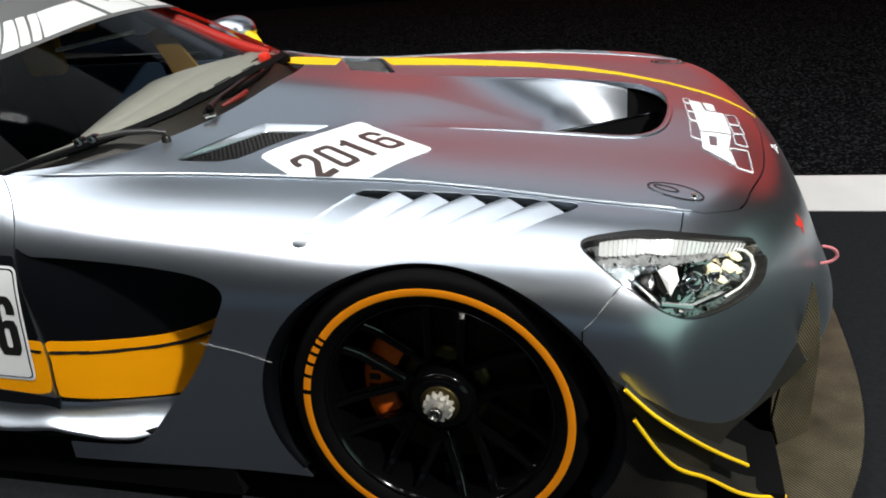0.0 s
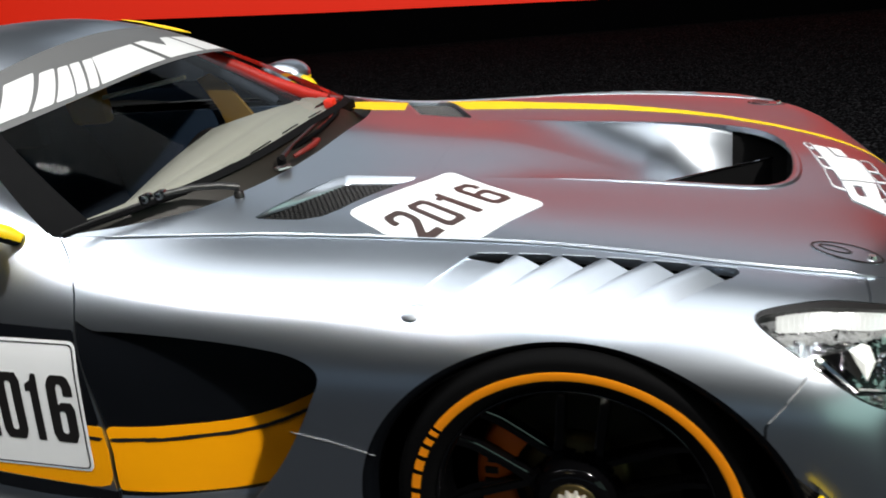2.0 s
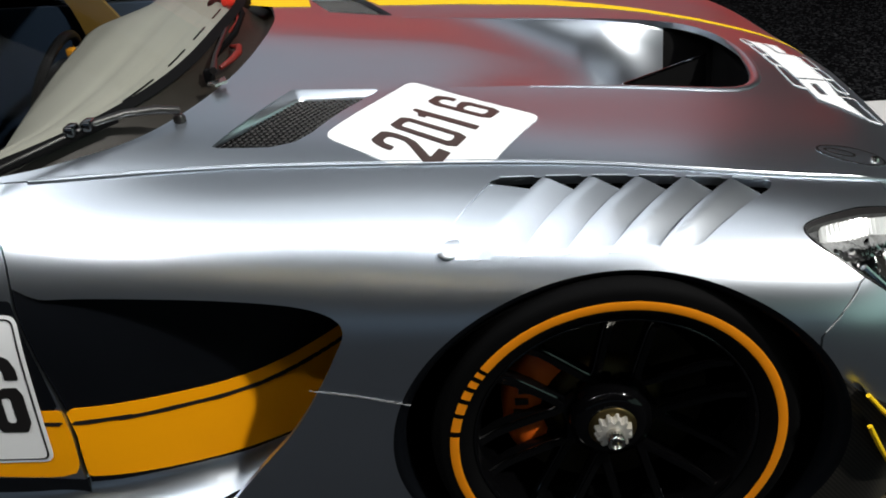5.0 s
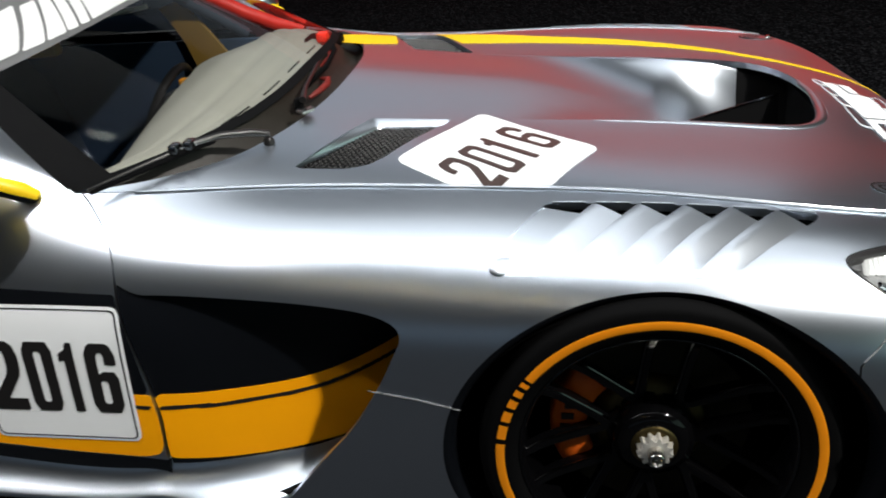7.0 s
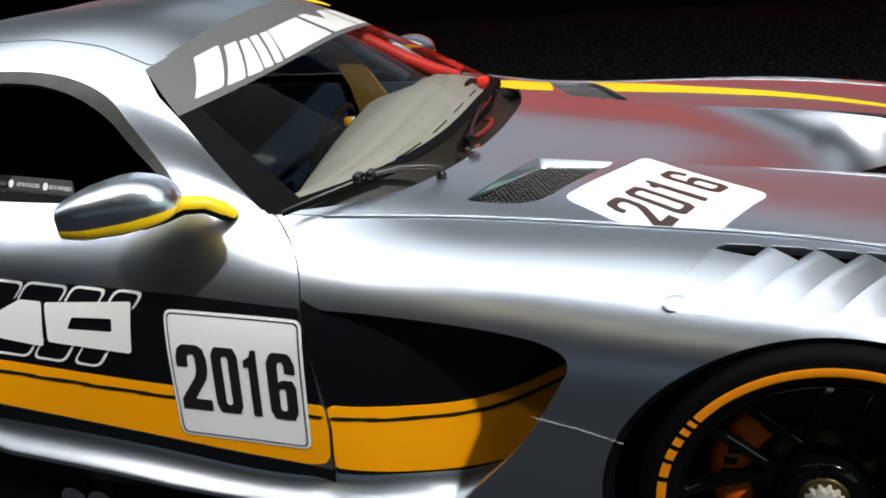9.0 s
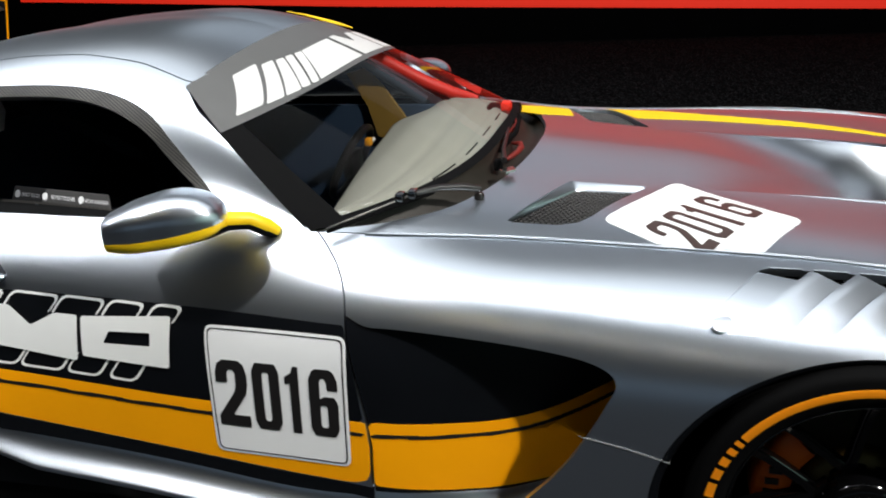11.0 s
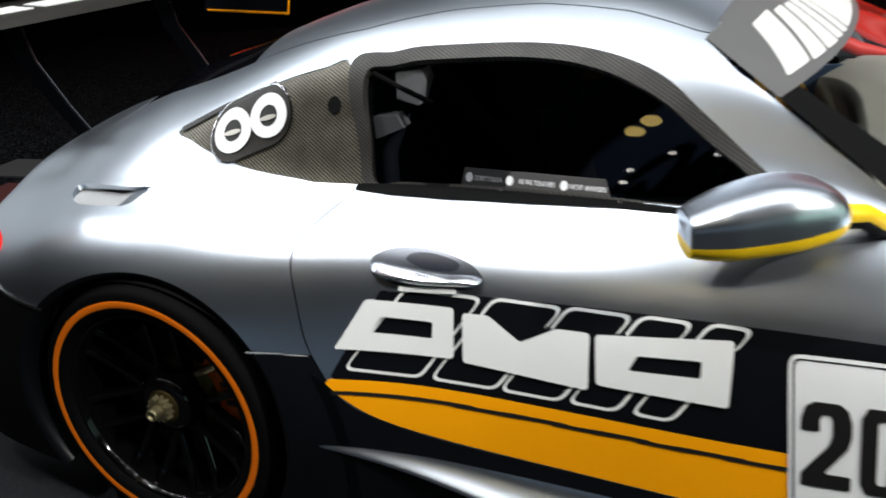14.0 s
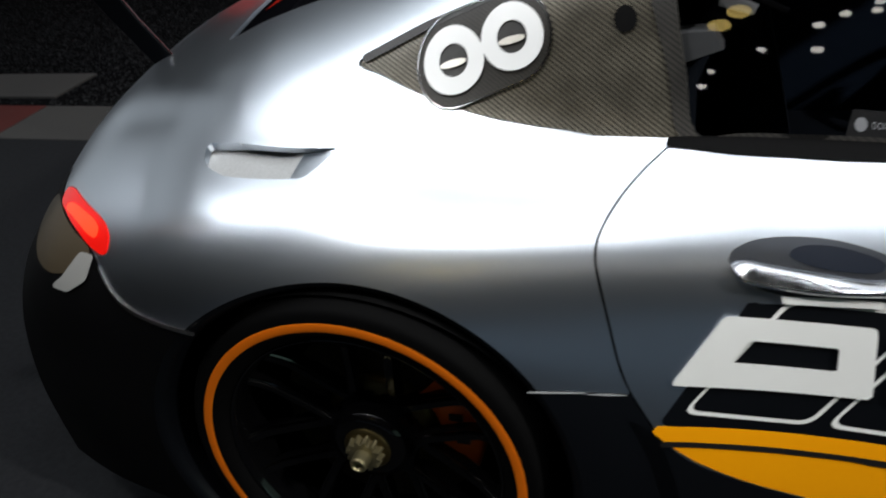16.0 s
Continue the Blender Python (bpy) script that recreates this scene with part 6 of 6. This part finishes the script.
# ---- front splitter and dive planes ----
a = np.linspace(-1, 1, 40)
outline = [(.945 - .17 * abs(t) ** 3.2, .90 * t) for t in a] + [(.45, .92), (.45, -.92)]
part("splitter", prism(outline, .018, lambda u, v, d: Vector((u, v, .072 + d))), CARBON_BROWN, car, "woven carbon front splitter")
for s in (1, -1):
    fence = [(-.026, .172), (.0, .092), (.088, .092), (.094, .183), (.097, .285), (.091, .368), (.071, .451), (.056, .493), (.042, .410), (.020, .348), (-.001, .293), (-.017, .225)]
    part("splitter_fence", prism(fence, .006, lambda u, v, d: Vector((.709 + .788 * u + .616 * d, s * (-.629 + .616 * u - .788 * d), v))), CARBON_BROWN, car, "upright carbon fence")
    for top in ([(.382, -.979, .465), (.427, -.973, .414), (.472, -.958, .368), (.545, -.902, .281), (.618, -.861, .217)],
                [(.399, -.979, .398), (.438, -.973, .331), (.473, -.958, .280), (.530, -.911, .221), (.601, -.873, .156), (.703, -.818, .108)]):
        g = []
        for u in np.linspace(top[0][0], top[-1][0], 24):
            y, z = line([(a_, b_) for a_, b_, c_ in top], np.array([u]))[0], line([(a_, c_) for a_, b_, c_ in top], np.array([u]))[0]
            g.append([(u, s * (y + .055), z), (u, s * y, z - .002), (u, s * (y - .002), z - .007), (u, s * (y + .055), z - .010)])
        m = grid_mesh(np.array(g))
        part("dive_plane", m, CARBON, car, "dark carbon dive plane")
        ed = [(r[1][0], r[1][1] - s * .002, r[1][2]) for r in g]
        part("dive_edge", tube(ed, .0042, 8), LIME, car, "bright yellow edge of the dive plane")
    part("nose_arrow", decal([np.array([(.740, -.413), (.745, -.418), (.758, -.386), (.766, -.390), (.768, -.346), (.746, -.374), (.753, -.381)])], at_top, .0012, .003), RED, car, "small red arrow sticker") if s > 0 else None
    part("tow_strap", tube([(.815 + .035 * math.sin(t), s * -.36, .445 + .022 * math.cos(t)) for t in np.linspace(0, 3.1416, 14)], .004, 8), material("faded_red_strap", (.62, .20, .22), .7, 0, .1, 40), car, "faded red tow loop") if s > 0 else None
part("front_grille", box(.60, .70, -.60, .60, .12, .40, .02), DARK, car, "dark front grille")

# ---- films on the hood ----
U1, U2 = np.array((0.478, 0.879)), np.array((-0.785, 0.619))
SC = np.array((-0.296, -0.508))
sq = [SC + a * U1 + b * U2 for a, b in ((-.157, .165), (.175, .165), (.173, -.172), (-.157, -.172))]
sq = rounded(sq, .03)
off_hood = [np.array([(-.7, -.650), (.1, -.660), (.1, -.9), (-.7, -.9)])]
part("year_sticker", decal([sq], at_top, .0012, .006, off_hood), WHITE, hood, "white square sticker with the year")
for ch, u0, u1 in (("2", -0.126, -0.070), ("0", -0.054, 0.001), ("1", 0.016, 0.060), ("6", 0.090, 0.149)):
    digit(ch, 0, 0, lambda u, v: SC + (u0 + (u if ch == "1" else np.interp(u, [0, .14, .37, .63, .86, 1], [0, .14, .265, .735, .86, 1])) * (u1 - u0)) * U1 + (-.089 + .160 * v) * U2, at_top, .0026, GLARE_INK, hood, off_hood)


for shape in ([(-0.891, 0.372), (-0.75, 0.359), (-0.648, 0.384), (-0.682, 0.538), (-0.779, 0.539), (-0.85, 0.495)], [(-0.455, 0.415), (-0.243, 0.43), (0.011, 0.423), (0.196, 0.399), (0.319, 0.371), (0.453, 0.308), (0.555, 0.235), (0.647, 0.175), (0.711, 0.161), (0.712, 0.18), (0.647, 0.194), (0.555, 0.259), (0.452, 0.334), (0.319, 0.402), (0.197, 0.44), (0.013, 0.48), (-0.232, 0.508), (-0.56, 0.587)]):
    part("hood_stripe", decal([np.array(shape)], at_top, .0012, .006), LIME, hood, "bright yellow stripe on the far hood edge")
# pale emblem blocks across the front of the hood
for poly, holes in (
    ([(0.539, -0.184), (0.539, -0.302), (0.606, -0.382), (0.601, -0.272), (0.614, -0.166)], [[(0.558, -0.203), (0.577, -0.199), (0.575, -0.27), (0.557, -0.269)]]),
    ([(0.52, 0.097), (0.551, 0.086), (0.558, -0.005), (0.606, -0.002), (0.615, -0.157), (0.539, -0.175)], []),
    ([(0.556, 0.088), (0.585, 0.08), (0.587, 0.007), (0.564, 0.008)], []),
):
    part("emblem_block", decal([np.array(poly)], at_top, .0022, .004, holes=[np.array(h) for h in holes]), WHITE, hood, "white emblem block")
for poly in ([(0.516, -0.097), (0.542, -0.108), (0.542, -0.244), (0.515, -0.225)], [(0.511, -0.024), (0.537, -0.034), (0.542, -0.105), (0.516, -0.093)], [(0.508, 0.06), (0.528, 0.048), (0.53, -0.027), (0.511, -0.02)], [(0.504, 0.124), (0.524, 0.111), (0.525, 0.063), (0.507, 0.068)], [(0.603, -0.258), (0.65, -0.237), (0.648, -0.384), (0.61, -0.392)], [(0.619, -0.149), (0.648, -0.132), (0.653, -0.213), (0.622, -0.219)], [(0.615, -0.083), (0.645, -0.066), (0.653, -0.127), (0.622, -0.143)], [(0.611, 0), (0.64, 0.019), (0.645, -0.063), (0.615, -0.079)]):
    o = rounded(poly, .010, 6)
    c = o.mean(0)
    k = np.linalg.norm(o - c, axis=1, keepdims=True)
    part("emblem_outline", loop_film(dense(o, .02), dense(c + (o - c) * (1 - .0045 / k), .02) if len(dense(o, .02)) == len(dense(c + (o - c) * (1 - .0045 / k), .02)) else c + (dense(o, .02) - c) * .91, at_top, .0014), WHITE, hood, "thin white slanted outline", smooth=False)
for k_, (u, v) in enumerate(((.726, -.080), (.735, -.055), (.743, -.030), (.738, -.075))):
    part("nose_mark", decal([np.array([(u, v), (u + .007, v + .006), (u + .006, v + .026), (u - .002, v + .018)])], at_top, .0012, .003), WHITE, car, "small white mark on the nose")

# ---- rear wing ----
wing = new("rear_wing")
wing.parent = car
prof = [(-3.24, 1.165), (-3.27, 1.182), (-3.33, 1.192), (-3.42, 1.200), (-3.50, 1.215), (-3.50, 1.209), (-3.42, 1.188), (-3.33, 1.172), (-3.27, 1.162)]
part("wing_plane", prism(prof, 1.84, lambda u, v, d: Vector((u, -.92 + d, v))), CARBON, wing, "black carbon wing plane")
prof2 = [(-3.47, 1.235), (-3.52, 1.262), (-3.57, 1.295), (-3.58, 1.290), (-3.53, 1.250), (-3.48, 1.226)]
part("wing_flap", prism(prof2, 1.84, lambda u, v, d: Vector((u, -.92 + d, v))), BLACK, wing, "black wing flap")
for s in (1, -1):
    part("end_plate", prism([(-3.29, 1.00), (-3.235, 1.205), (-3.62, 1.235), (-3.72, 1.035)], .012, lambda u, v, d: Vector((u, s * (.925 + d), v))), BLACK, wing, "black wing end plate")
    part("end_plate_edge", tube([(-3.70, s * .931, 1.036), (-3.292, s * .931, 1.00), (-3.237, s * .931, 1.205), (-3.61, s * .931, 1.236)], .0075, 8), YELLOW, wing, "yellow end plate edge")
    part("wing_stay", prism([(-3.20, .80), (-3.26, .80), (-3.36, .93), (-3.44, 1.05), (-3.47, 1.20), (-3.40, 1.20), (-3.37, 1.05), (-3.29, .92)], .012, lambda u, v, d: Vector((u, s * (.32 + d), v))), BLACK, wing, "black curved wing stay")
    part("stay_edge", tube([(-3.20, s * .326, .80), (-3.29, s * .326, .92), (-3.37, s * .326, 1.05), (-3.40, s * .326, 1.19)], .003, 6), EDGE, wing, "thin bright edge of the stay")
for y0, y1 in ((-.62, -.30), (-.26, .02), (.06, .48)):
    part("wing_writing", prism([(-3.43, y0), (-3.43, y1), (-3.345, y1), (-3.345, y0)], .003, lambda u, v, d: Vector((u, v, 1.2015 - (u + 3.42) * .105 + d))), OFFWHITE, wing, "pale bar of writing on the wing")
